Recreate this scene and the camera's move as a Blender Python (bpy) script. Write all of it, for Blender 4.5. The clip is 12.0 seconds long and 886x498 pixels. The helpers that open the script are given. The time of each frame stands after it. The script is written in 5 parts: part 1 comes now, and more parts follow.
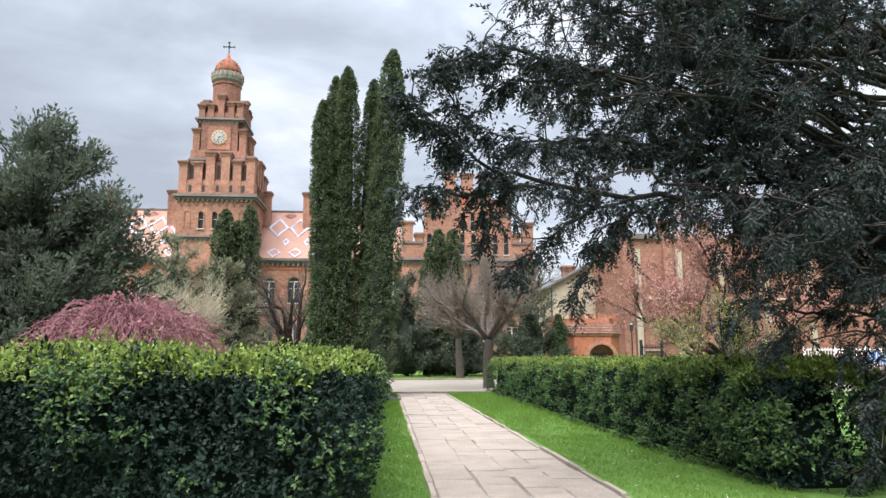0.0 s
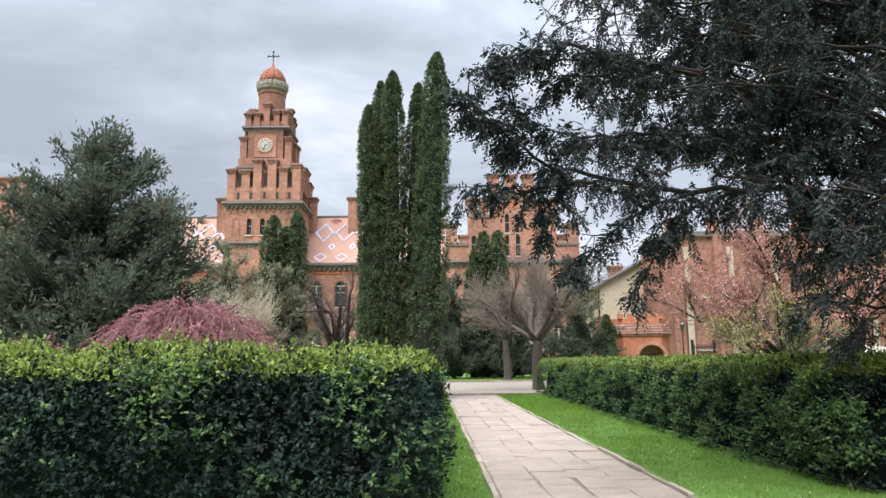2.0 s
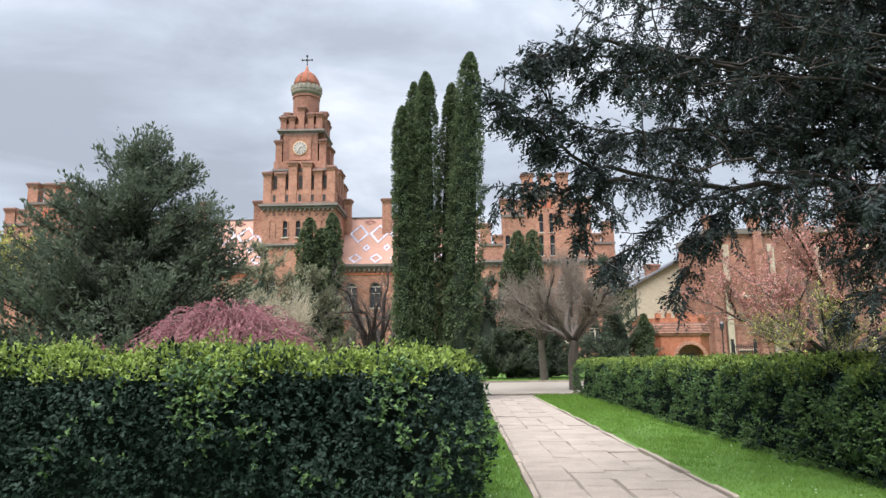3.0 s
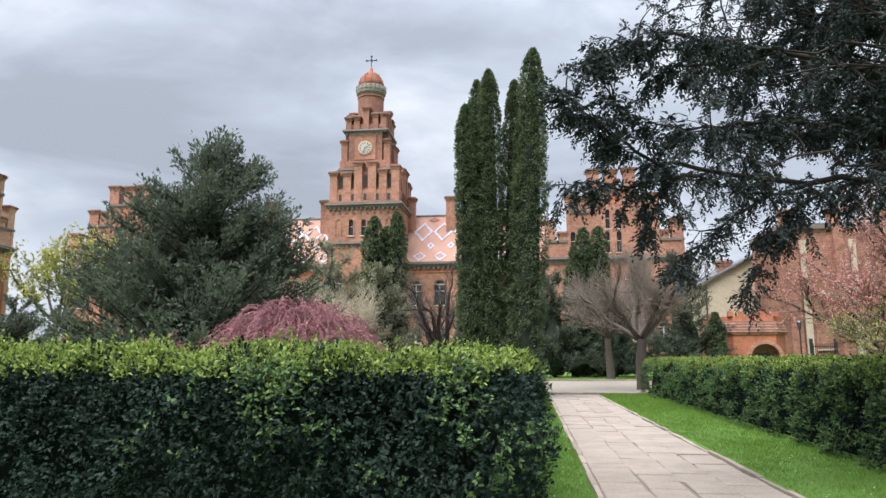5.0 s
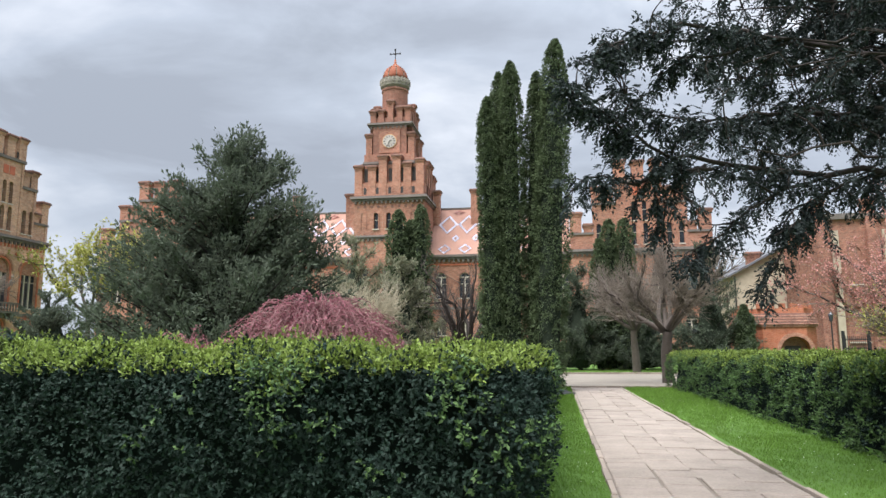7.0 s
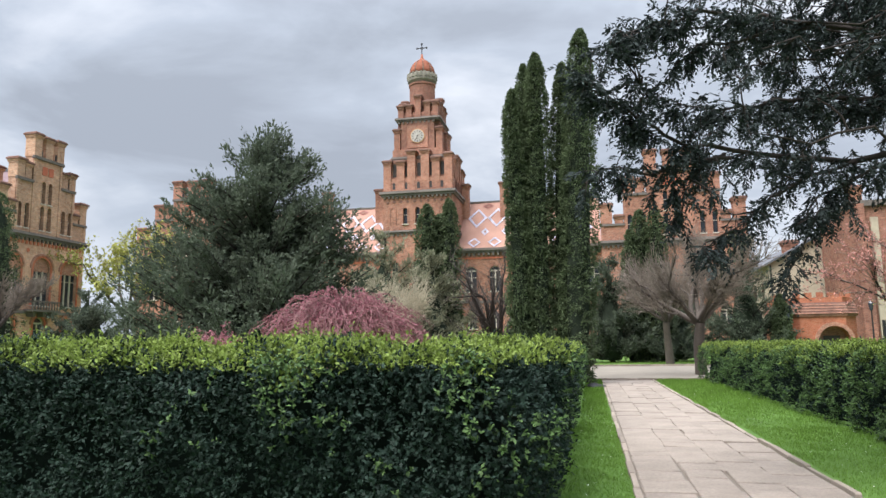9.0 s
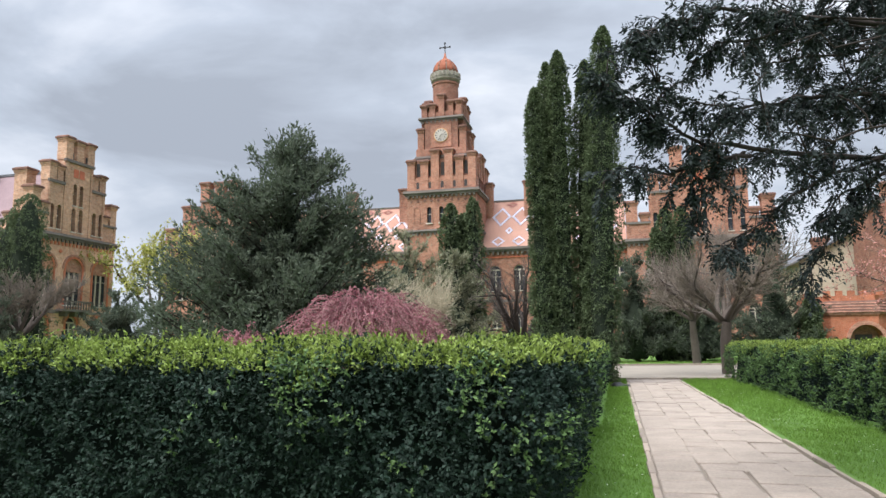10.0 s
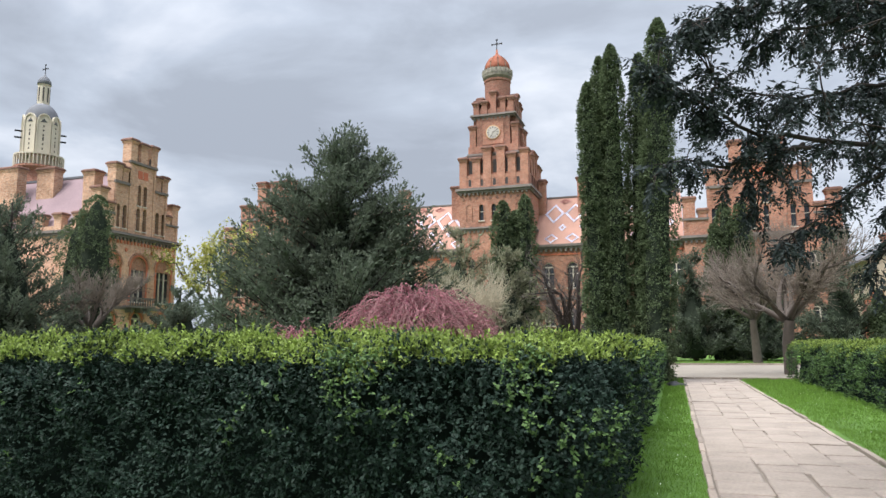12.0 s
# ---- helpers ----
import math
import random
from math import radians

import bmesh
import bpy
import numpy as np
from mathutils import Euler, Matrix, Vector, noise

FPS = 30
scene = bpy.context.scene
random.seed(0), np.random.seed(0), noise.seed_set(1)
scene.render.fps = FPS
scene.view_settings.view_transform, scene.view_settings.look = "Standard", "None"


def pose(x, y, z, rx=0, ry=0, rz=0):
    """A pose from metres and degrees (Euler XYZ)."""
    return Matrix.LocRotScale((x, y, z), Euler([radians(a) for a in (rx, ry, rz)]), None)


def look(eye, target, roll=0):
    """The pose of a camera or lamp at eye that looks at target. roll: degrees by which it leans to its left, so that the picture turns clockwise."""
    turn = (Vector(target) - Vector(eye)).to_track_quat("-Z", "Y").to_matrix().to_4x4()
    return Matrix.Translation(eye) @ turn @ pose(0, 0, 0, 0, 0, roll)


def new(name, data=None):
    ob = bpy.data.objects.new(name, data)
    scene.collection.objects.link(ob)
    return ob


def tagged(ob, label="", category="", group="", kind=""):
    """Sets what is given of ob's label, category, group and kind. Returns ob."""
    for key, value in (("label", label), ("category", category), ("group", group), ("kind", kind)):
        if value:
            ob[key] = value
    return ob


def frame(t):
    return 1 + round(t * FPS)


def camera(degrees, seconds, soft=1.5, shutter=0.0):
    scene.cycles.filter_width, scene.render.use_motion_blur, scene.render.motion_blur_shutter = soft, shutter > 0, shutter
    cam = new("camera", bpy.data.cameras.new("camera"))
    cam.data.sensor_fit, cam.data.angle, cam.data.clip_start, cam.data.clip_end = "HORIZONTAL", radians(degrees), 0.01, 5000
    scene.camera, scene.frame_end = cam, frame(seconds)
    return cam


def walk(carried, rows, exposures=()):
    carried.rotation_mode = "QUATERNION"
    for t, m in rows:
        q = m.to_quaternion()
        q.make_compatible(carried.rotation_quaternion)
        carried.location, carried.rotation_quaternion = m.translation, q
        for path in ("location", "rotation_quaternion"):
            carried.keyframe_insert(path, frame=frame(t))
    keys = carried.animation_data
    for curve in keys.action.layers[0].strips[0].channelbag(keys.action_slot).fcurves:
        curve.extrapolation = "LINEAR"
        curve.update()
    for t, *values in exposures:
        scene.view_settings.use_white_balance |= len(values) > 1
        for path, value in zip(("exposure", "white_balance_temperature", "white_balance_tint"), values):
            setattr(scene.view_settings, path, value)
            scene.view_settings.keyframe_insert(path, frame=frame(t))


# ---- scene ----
cam = camera(65.0, 12.0)
PATH = [
    (0, (0.023, 0.12, 1.558), (0.187, 2.09, 1.864), -0.1),
    (0.5, (-0.023, 0.134, 1.548), (0.116, 2.105, 1.856), -0.2),
    (1, (-0.072, 0.146, 1.539), (0.04, 2.119, 1.849), -0.3),
    (1.5, (-0.108, 0.148, 1.529), (-0.03, 2.122, 1.842), -0.3),
    (2, (-0.135, 0.156, 1.525), (-0.095, 2.131, 1.839), -0.6),
    (2.5, (-0.154, 0.16, 1.525), (-0.161, 2.135, 1.84), -0.7),
    (3, (-0.172, 0.166, 1.522), (-0.229, 2.14, 1.838), -0.7),
    (5, (-0.148, 0.145, 1.538), (-0.389, 2.107, 1.848), -0.2),
    (5.5, (-0.109, 0.145, 1.546), (-0.374, 2.103, 1.853), -0.1),
    (6, (-0.069, 0.157, 1.554), (-0.352, 2.114, 1.854), -0.0),
    (6.5, (-0.03, 0.156, 1.561), (-0.329, 2.112, 1.855), -0.1),
    (7, (0.014, 0.155, 1.569), (-0.302, 2.109, 1.858), -0.2),
    (9, (0.167, 0.165, 1.575), (-0.237, 2.105, 1.847), -0.8),
    (9.5, (0.206, 0.15, 1.575), (-0.231, 2.083, 1.846), -0.8),
    (10, (0.247, 0.13, 1.583), (-0.226, 2.054, 1.853), -0.8),
    (10.5, (0.26, 0.123, 1.581), (-0.248, 2.039, 1.847), -0.7),
    (11, (0.281, 0.111, 1.574), (-0.263, 2.018, 1.84), -0.6),
    (11.5, (0.289, 0.127, 1.569), (-0.292, 2.022, 1.834), -0.5),
    (12, (0.29, 0.126, 1.562), (-0.329, 2.01, 1.827), -0.4),
]
walk(cam, [(t, look(eye, target, roll)) for t, eye, target, roll in PATH], [(0, 1.25, 6500, 11), (1.5, 1.2, 6500, 11), (3, 1.16, 6500, 11), (5, 1.08, 6500, 11), (7, 1.05, 6500, 11), (9, 1.05, 6500, 11), (12, 1.06, 6500, 11)])

# ---- world, sun, exposure ----
SUN_EL, SUN_ROT = radians(60), radians(215)
world = bpy.data.worlds.new("overcast_sky")
scene.world = world
world.use_nodes = True
wn, wl = world.node_tree.nodes, world.node_tree.links
wn.clear()
w_out = wn.new("ShaderNodeOutputWorld")
w_bg = wn.new("ShaderNodeBackground")
w_sky = wn.new("ShaderNodeTexSky")
w_sky.sky_type, w_sky.sun_disc = "NISHITA", False
w_sky.sun_elevation, w_sky.sun_rotation = SUN_EL, SUN_ROT
w_geo = wn.new("ShaderNodeTexCoord")
w_map = wn.new("ShaderNodeMapping")
w_map.inputs["Scale"].default_value = (1.0, 1.0, 2.6)
w_map.inputs["Location"].default_value = (5.3, 1.7, 0.9)
w_n1 = wn.new("ShaderNodeTexNoise")
w_n1.inputs["Scale"].default_value, w_n1.inputs["Detail"].default_value = 2.3, 9.0
w_n1.inputs["Roughness"].default_value, w_n1.inputs["Distortion"].default_value = 0.52, 0.35
w_ramp = wn.new("ShaderNodeValToRGB")
w_ramp.color_ramp.elements[0].position, w_ramp.color_ramp.elements[0].color = 0.39, (0.35, 0.39, 0.455, 1)
w_ramp.color_ramp.elements[1].position, w_ramp.color_ramp.elements[1].color = 0.64, (0.70, 0.745, 0.82, 1)
w_mid = w_ramp.color_ramp.elements.new(0.50)
w_mid.color = (0.46, 0.515, 0.60, 1)
w_sc = wn.new("ShaderNodeMix")
w_sc.data_type, w_sc.blend_type = "RGBA", "MULTIPLY"
w_sc.inputs[0].default_value = 1.0
w_sc.inputs[7].default_value = (0.1, 0.1, 0.1, 1)
w_mix = wn.new("ShaderNodeMix")
w_mix.data_type = "RGBA"
w_mix.inputs[0].default_value = 0.94
wl.new(w_geo.outputs["Generated"], w_map.inputs["Vector"])
wl.new(w_map.outputs["Vector"], w_n1.inputs["Vector"])
wl.new(w_n1.outputs["Fac"], w_ramp.inputs["Fac"])
wl.new(w_sky.outputs["Color"], w_sc.inputs[6])
wl.new(w_sc.outputs[2], w_mix.inputs[6])
wl.new(w_ramp.outputs["Color"], w_mix.inputs[7])
w_sep = wn.new("ShaderNodeSeparateXYZ")
w_pow = wn.new("ShaderNodeMath")
w_pow.operation = "POWER"
w_pow.inputs[1].default_value = 4.5
w_up = wn.new("ShaderNodeMapRange")
w_up.inputs["From Min"].default_value, w_up.inputs["From Max"].default_value = 0.0, 1.0
w_up.inputs["To Min"].default_value, w_up.inputs["To Max"].default_value = 0.76, 4.9
w_dome = wn.new("ShaderNodeMix")
w_dome.data_type, w_dome.blend_type = "RGBA", "MULTIPLY"
w_dome.inputs[0].default_value = 1.0
wl.new(w_geo.outputs["Generated"], w_sep.inputs[0])
wl.new(w_sep.outputs["Z"], w_pow.inputs[0])
wl.new(w_pow.outputs[0], w_up.inputs["Value"])
wl.new(w_mix.outputs[2], w_dome.inputs[6])
wl.new(w_up.outputs[0], w_dome.inputs[7])
wl.new(w_dome.outputs[2], w_bg.inputs["Color"])
w_bg.inputs["Strength"].default_value = 0.80
wl.new(w_bg.outputs["Background"], w_out.inputs["Surface"])

sun_data = bpy.data.lights.new("sun", "SUN")
sun_data.energy, sun_data.angle, sun_data.color = 3.2, radians(45), (1.0, 0.97, 0.94)
sun = new("sun", sun_data)
# the sun stands high, behind the left shoulder, spread wide by cloud
SUN_WAY = Vector((math.sin(SUN_ROT) * math.cos(SUN_EL), math.cos(SUN_ROT) * math.cos(SUN_EL), math.sin(SUN_EL)))
sun.matrix_world = look(SUN_WAY * 100, (0, 0, 0))

# ---- materials ----


def material(name, base, rough=0.8, vary=0.25, coarse=1.0, fine=12.0, bump=0.2, metal=0.0, island=0.0, per_object=0.0, glow=0.0, tint=None, spec=0.3):
    """A surface with noise at two scales; island and per_object vary it from piece to piece."""
    m = bpy.data.materials.new(name)
    m.use_nodes = True
    n, l = m.node_tree.nodes, m.node_tree.links
    b = n["Principled BSDF"]
    b.inputs["Roughness"].default_value, b.inputs["Metallic"].default_value = rough, metal
    b.inputs["Specular IOR Level"].default_value = spec
    geo = n.new("ShaderNodeNewGeometry")
    n1, n2 = n.new("ShaderNodeTexNoise"), n.new("ShaderNodeTexNoise")
    n1.inputs["Scale"].default_value, n2.inputs["Scale"].default_value = coarse, fine
    n1.inputs["Detail"].default_value, n2.inputs["Detail"].default_value = 4, 4
    for q in (n1, n2):
        l.new(geo.outputs["Position"], q.inputs["Vector"])
    add = n.new("ShaderNodeMath")
    add.operation = "ADD"
    l.new(n1.outputs["Fac"], add.inputs[0])
    l.new(n2.outputs["Fac"], add.inputs[1])
    last = add.outputs[0]
    weight = 2.0
    for amount, source in ((island, geo.outputs["Random Per Island"]), (per_object, None)):
        if amount:
            if source is None:
                source = n.new("ShaderNodeObjectInfo").outputs["Random"]
            k = n.new("ShaderNodeMath")
            k.operation = "MULTIPLY_ADD"
            k.inputs[1].default_value = amount
            l.new(source, k.inputs[0])
            l.new(last, k.inputs[2])
            last = k.outputs[0]
            weight += amount
    ramp = n.new("ShaderNodeMapRange")
    ramp.inputs["From Min"].default_value, ramp.inputs["From Max"].default_value = weight * 0.28, weight * 0.72
    l.new(last, ramp.inputs["Value"])
    mix = n.new("ShaderNodeMix")
    mix.data_type = "RGBA"
    dark = tuple(c * (1 - vary) for c in base)
    light = tint if tint else tuple(min(1, c * (1 + vary)) for c in base)
    mix.inputs[6].default_value, mix.inputs[7].default_value = (*dark, 1), (*light, 1)
    l.new(ramp.outputs[0], mix.inputs[0])
    l.new(mix.outputs[2], b.inputs["Base Color"])
    if bump:
        bm_ = n.new("ShaderNodeBump")
        bm_.inputs["Strength"].default_value, bm_.inputs["Distance"].default_value = bump, 0.02
        l.new(n2.outputs["Fac"], bm_.inputs["Height"])
        l.new(bm_.outputs["Normal"], b.inputs["Normal"])
    if glow:
        tr = n.new("ShaderNodeBsdfTranslucent")
        ms = n.new("ShaderNodeMixShader")
        ms.inputs[0].default_value = glow
        l.new(mix.outputs[2], tr.inputs["Color"])
        l.new(b.outputs["BSDF"], ms.inputs[1])
        l.new(tr.outputs["BSDF"], ms.inputs[2])
        l.new(ms.outputs["Shader"], n["Material Output"].inputs["Surface"])
    return m


def brick_material(name, a, b_, mortar):
    """Fine brickwork seen from afar: courses 8 cm high, soot and fading over metres."""
    m = bpy.data.materials.new(name)
    m.use_nodes = True
    n, l = m.node_tree.nodes, m.node_tree.links
    b = n["Principled BSDF"]
    b.inputs["Roughness"].default_value = 0.9
    b.inputs["Specular IOR Level"].default_value = 0.15
    tc = n.new("ShaderNodeTexCoord")
    sep, com = n.new("ShaderNodeSeparateXYZ"), n.new("ShaderNodeCombineXYZ")
    ad = n.new("ShaderNodeMath")
    ad.operation = "ADD"
    l.new(tc.outputs["Object"], sep.inputs[0])
    l.new(sep.outputs["X"], ad.inputs[0])
    l.new(sep.outputs["Y"], ad.inputs[1])
    l.new(ad.outputs[0], com.inputs["X"])
    l.new(sep.outputs["Z"], com.inputs["Y"])
    br = n.new("ShaderNodeTexBrick")
    br.inputs["Scale"].default_value = 1.0
    br.inputs["Brick Width"].default_value, br.inputs["Row Height"].default_value = 0.27, 0.085
    br.inputs["Mortar Size"].default_value = 0.008
    br.inputs["Color1"].default_value, br.inputs["Color2"].default_value = (*a, 1), (*b_, 1)
    br.inputs["Mortar"].default_value = (*mortar, 1)
    l.new(com.outputs[0], br.inputs["Vector"])
    n1, n2 = n.new("ShaderNodeTexNoise"), n.new("ShaderNodeTexNoise")
    n1.inputs["Scale"].default_value, n1.inputs["Detail"].default_value = 0.22, 5
    n2.inputs["Scale"].default_value, n2.inputs["Detail"].default_value = 2.4, 8
    n2.inputs["Roughness"].default_value = 0.72
    sm = n.new("ShaderNodeMath")
    sm.operation = "ADD"
    for q in (n1, n2):
        l.new(tc.outputs["Object"], q.inputs["Vector"])
    l.new(n1.outputs["Fac"], sm.inputs[0])
    l.new(n2.outputs["Fac"], sm.inputs[1])
    rg = n.new("ShaderNodeMapRange")
    rg.inputs["From Min"].default_value, rg.inputs["From Max"].default_value = 0.65, 1.35
    rg.inputs["To Min"].default_value, rg.inputs["To Max"].default_value = 0.45, 1.38
    l.new(sm.outputs[0], rg.inputs["Value"])
    mu = n.new("ShaderNodeMix")
    mu.data_type, mu.blend_type = "RGBA", "MULTIPLY"
    mu.inputs[0].default_value = 1.0
    l.new(br.outputs["Color"], mu.inputs[6])
    l.new(rg.outputs[0], mu.inputs[7])
    l.new(mu.outputs[2], b.inputs["Base Color"])
    return m


BRICK = brick_material("orange_brick", (0.43, 0.20, 0.135), (0.25, 0.11, 0.078), (0.37, 0.265, 0.205))
BRICK_DARK = brick_material("brown_brick", (0.33, 0.15, 0.105), (0.19, 0.088, 0.066), (0.29, 0.20, 0.155))
BRICK_RED = brick_material("deep_red_brick", (0.44, 0.15, 0.085), (0.36, 0.115, 0.065), (0.40, 0.22, 0.15))
BRICK_CAP = brick_material("sooty_cap_brick", (0.22, 0.115, 0.085), (0.16, 0.085, 0.07), (0.20, 0.14, 0.12))
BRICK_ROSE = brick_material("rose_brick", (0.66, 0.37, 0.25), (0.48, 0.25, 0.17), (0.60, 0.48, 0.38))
BRICK_YELLOW = brick_material("yellow_brick", (0.60, 0.36, 0.235), (0.38, 0.21, 0.135), (0.52, 0.42, 0.335))
STONE = material("weathered_stone", (0.15, 0.13, 0.118), 0.9, 0.35, 0.6, 7, 0.3)
CREAM = material("cream_plaster", (0.50, 0.45, 0.36), 0.85, 0.14, 0.4, 5, 0.1)
BEIGE = material("beige_plaster", (0.42, 0.36, 0.275), 0.88, 0.2, 0.35, 3, 0.1)
PLASTER_RED = material("red_panel", (0.46, 0.14, 0.08), 0.85, 0.25, 1.5, 9, 0.1)
ROOF = material("orange_tile", (0.34, 0.195, 0.15), 0.85, 0.25, 0.5, 9, 0.25, spec=0.15)
ROOF_PINK = material("pale_pink_tile", (0.215, 0.155, 0.165), 0.85, 0.25, 0.4, 8, 0.25, spec=0.15)
TILE_WHITE = material("white_glazed_tile", (0.60, 0.60, 0.70), 0.5, 0.15, 1.2, 9, 0.15, spec=0.5)
TILE_RED = material("red_glazed_tile", (0.30, 0.10, 0.08), 0.4, 0.2, 1.2, 9, 0.15)
ZINC = material("grey_sheet_zinc", (0.125, 0.13, 0.145), 0.8, 0.2, 0.5, 6, 0.1)
RUST = material("rust_red_dome_sheet", (0.26, 0.07, 0.04), 0.85, 0.45, 0.9, 5, 0.1, tint=(0.34, 0.14, 0.09), spec=0.1)
VERDIGRIS = material("pale_verdigris_stone", (0.22, 0.205, 0.17), 0.85, 0.4, 1.6, 9, 0.2, spec=0.1)
IRON = material("dark_iron", (0.035, 0.035, 0.038), 0.5, 0.3, 3, 20, 0.1, metal=0.6)
CLOCK_WHITE = material("clock_enamel", (0.44, 0.41, 0.37), 0.5, 0.08, 1, 10, 0.0)
CLOCK_GOLD = material("clock_gold", (0.55, 0.33, 0.16), 0.5, 0.2, 2, 10, 0.0)
FRAME_WHITE = material("pale_window_stone", (0.50, 0.45, 0.38), 0.8, 0.15, 1, 9, 0.1)
DARK_VOID = material("dark_louvre", (0.05, 0.045, 0.045), 0.8, 0.3, 1, 9, 0.0)
GLASS = material("window_glass", (0.03, 0.036, 0.045), 0.12, 0.3, 0.3, 2, 0.0, spec=0.5)

SLAB = material("pinkish_stone_slab", (0.235, 0.198, 0.166), 0.88, 0.3, 2.6, 26, 0.5, per_object=0.22)
JOINT = material("sandy_joint", (0.16, 0.135, 0.11), 0.95, 0.3, 3, 30, 0.4)
KERB = material("worn_concrete_kerb", (0.235, 0.195, 0.16), 0.9, 0.3, 2, 22, 0.4, per_object=0.8)
GRAVEL = material("pale_gravel", (0.19, 0.168, 0.138), 0.95, 0.25, 0.35, 14, 0.5)
SOIL = material("lawn_ground", (0.075, 0.15, 0.026), 0.95, 0.4, 0.5, 18, 0.5)
FAR_GROUND = material("far_ground", (0.09, 0.12, 0.05), 0.95, 0.35, 0.02, 0.5, 0.2)
GRASS = material("fresh_grass", (0.125, 0.225, 0.035), 0.55, 0.35, 0.45, 6, 0.0, island=1.2, glow=0.42)

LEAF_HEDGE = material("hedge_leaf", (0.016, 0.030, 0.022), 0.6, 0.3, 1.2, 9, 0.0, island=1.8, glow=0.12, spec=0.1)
# lighter leaf for outer billows and brighter faces, with some light in its colour
LEAF_MID = material("lit_half_grown_hedge_leaf", (0.072, 0.125, 0.042), 0.6, 0.4, 1.4, 9, 0.0, island=1.8, glow=0.25, spec=0.2)
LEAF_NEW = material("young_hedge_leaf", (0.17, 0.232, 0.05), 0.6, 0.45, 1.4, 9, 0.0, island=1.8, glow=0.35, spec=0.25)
# solid hedge cores: the shade between the leaves is put into this near-black
CORE_SHADE = material("hedge_core_shade", (0.006, 0.010, 0.008), 0.95, 0.4, 2, 15, 0.3, spec=0.02)
# inner shells of the conifers, with the crown's shade painted into the base colour
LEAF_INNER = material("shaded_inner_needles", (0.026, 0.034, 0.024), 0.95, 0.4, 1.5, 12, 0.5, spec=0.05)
LEAF_YEW = material("dark_yew_needle", (0.036, 0.046, 0.045), 0.9, 0.45, 1.0, 9, 0.0, island=1.2, glow=0.1, spec=0.08)
LEAF_YEW_FAR = material("grey_green_needle", (0.092, 0.112, 0.080), 0.9, 0.3, 0.8, 5, 0.0, island=0.8, glow=0.35, spec=0.1)
LEAF_THUJA = material("thuja_scale", (0.092, 0.122, 0.064), 0.85, 0.3, 0.9, 6, 0.0, island=0.8, glow=0.3, spec=0.1)
LEAF_OLIVE = material("pale_olive_needle", (0.21, 0.215, 0.14), 0.8, 0.35, 0.5, 6, 0.0, island=1.0, glow=0.35)
TWIG_PINK = material("reddish_twig", (0.22, 0.12, 0.12), 0.9, 0.3, 1, 14, 0.0)
LEAF_PINK = material("crimson_spring_leaf", (0.28, 0.105, 0.13), 0.7, 0.4, 0.9, 8, 0.0, island=1.6, glow=0.25)
LEAF_BLOSSOM = material("pink_blossom", (0.42, 0.20, 0.17), 0.6, 0.35, 0.9, 8, 0.0, island=1.6, glow=0.25)
LEAF_YELLOW = material("yellow_green_leaf", (0.35, 0.35, 0.09), 0.6, 0.35, 0.9, 8, 0.0, island=1.6, glow=0.3)
BARK = material("grey_brown_bark", (0.085, 0.07, 0.06), 0.95, 0.35, 2, 24, 0.5)
BARK_DARK = material("dark_bark", (0.035, 0.028, 0.025), 0.95, 0.35, 2, 24, 0.5)
TWIG = material("brown_twig", (0.165, 0.135, 0.11), 0.9, 0.3, 1, 14, 0.0)
TWIG_PALE = material("pale_tan_twig", (0.36, 0.32, 0.23), 0.9, 0.3, 1, 14, 0.0)
WHITE_PAINT = material("white_painted_metal", (0.72, 0.72, 0.70), 0.5, 0.12, 1, 12, 0.0)
BLUE_PAINT = material("blue_painted_panel", (0.08, 0.20, 0.48), 0.5, 0.2, 1, 12, 0.0)
PLASTIC_BLACK = material("black_plastic", (0.012, 0.013, 0.015), 0.4, 0.4, 4, 30, 0.2)

# ---- mesh helpers ----


def part(name, bm, mat, parent=None, label="", smooth=False):
    """Links a bmesh as one mesh object under its thing."""
    me = bpy.data.meshes.new(name)
    bm.normal_update()
    bm.to_mesh(me)
    bm.free()
    me.materials.append(mat)
    if smooth:
        me.shade_smooth()
    ob = new(name, me)
    ob.parent = parent
    return tagged(ob, label)


def thing(name, label, category, m=None, group="", kind=""):
    ob = new(name)
    ob.empty_display_size = 0.3
    ob.matrix_world = m or Matrix()
    return tagged(ob, label, category, group, kind)


def box(bm, x0, x1, y0, y1, z0, z1, top=0.0):
    """A box between bounds; top draws its upper face in by that much."""
    v = [bm.verts.new(p) for p in ((x0, y0, z0), (x1, y0, z0), (x1, y1, z0), (x0, y1, z0),
                                   (x0 + top, y0 + top, z1), (x1 - top, y0 + top, z1), (x1 - top, y1 - top, z1), (x0 + top, y1 - top, z1))]
    for f in ((3, 2, 1, 0), (4, 5, 6, 7), (0, 1, 5, 4), (1, 2, 6, 5), (2, 3, 7, 6), (3, 0, 4, 7)):
        bm.faces.new([v[i] for i in f])


def boxes(*items):
    bm = bmesh.new()
    for it in items:
        box(bm, *it)
    return bm


def lathe(profile, seg=24, cx=0.0, cy=0.0):
    """A turned body from (radius, height) pairs."""
    bm = bmesh.new()
    rings = [[bm.verts.new((cx + r * math.cos(2 * math.pi * k / seg), cy + r * math.sin(2 * math.pi * k / seg), z)) for k in range(seg)] for r, z in profile]
    for a, b in zip(rings, rings[1:]):
        for k in range(seg):
            bm.faces.new((a[k], a[(k + 1) % seg], b[(k + 1) % seg], b[k]))
    bm.faces.new(rings[0][::-1])
    bm.faces.new(rings[-1])
    return bm


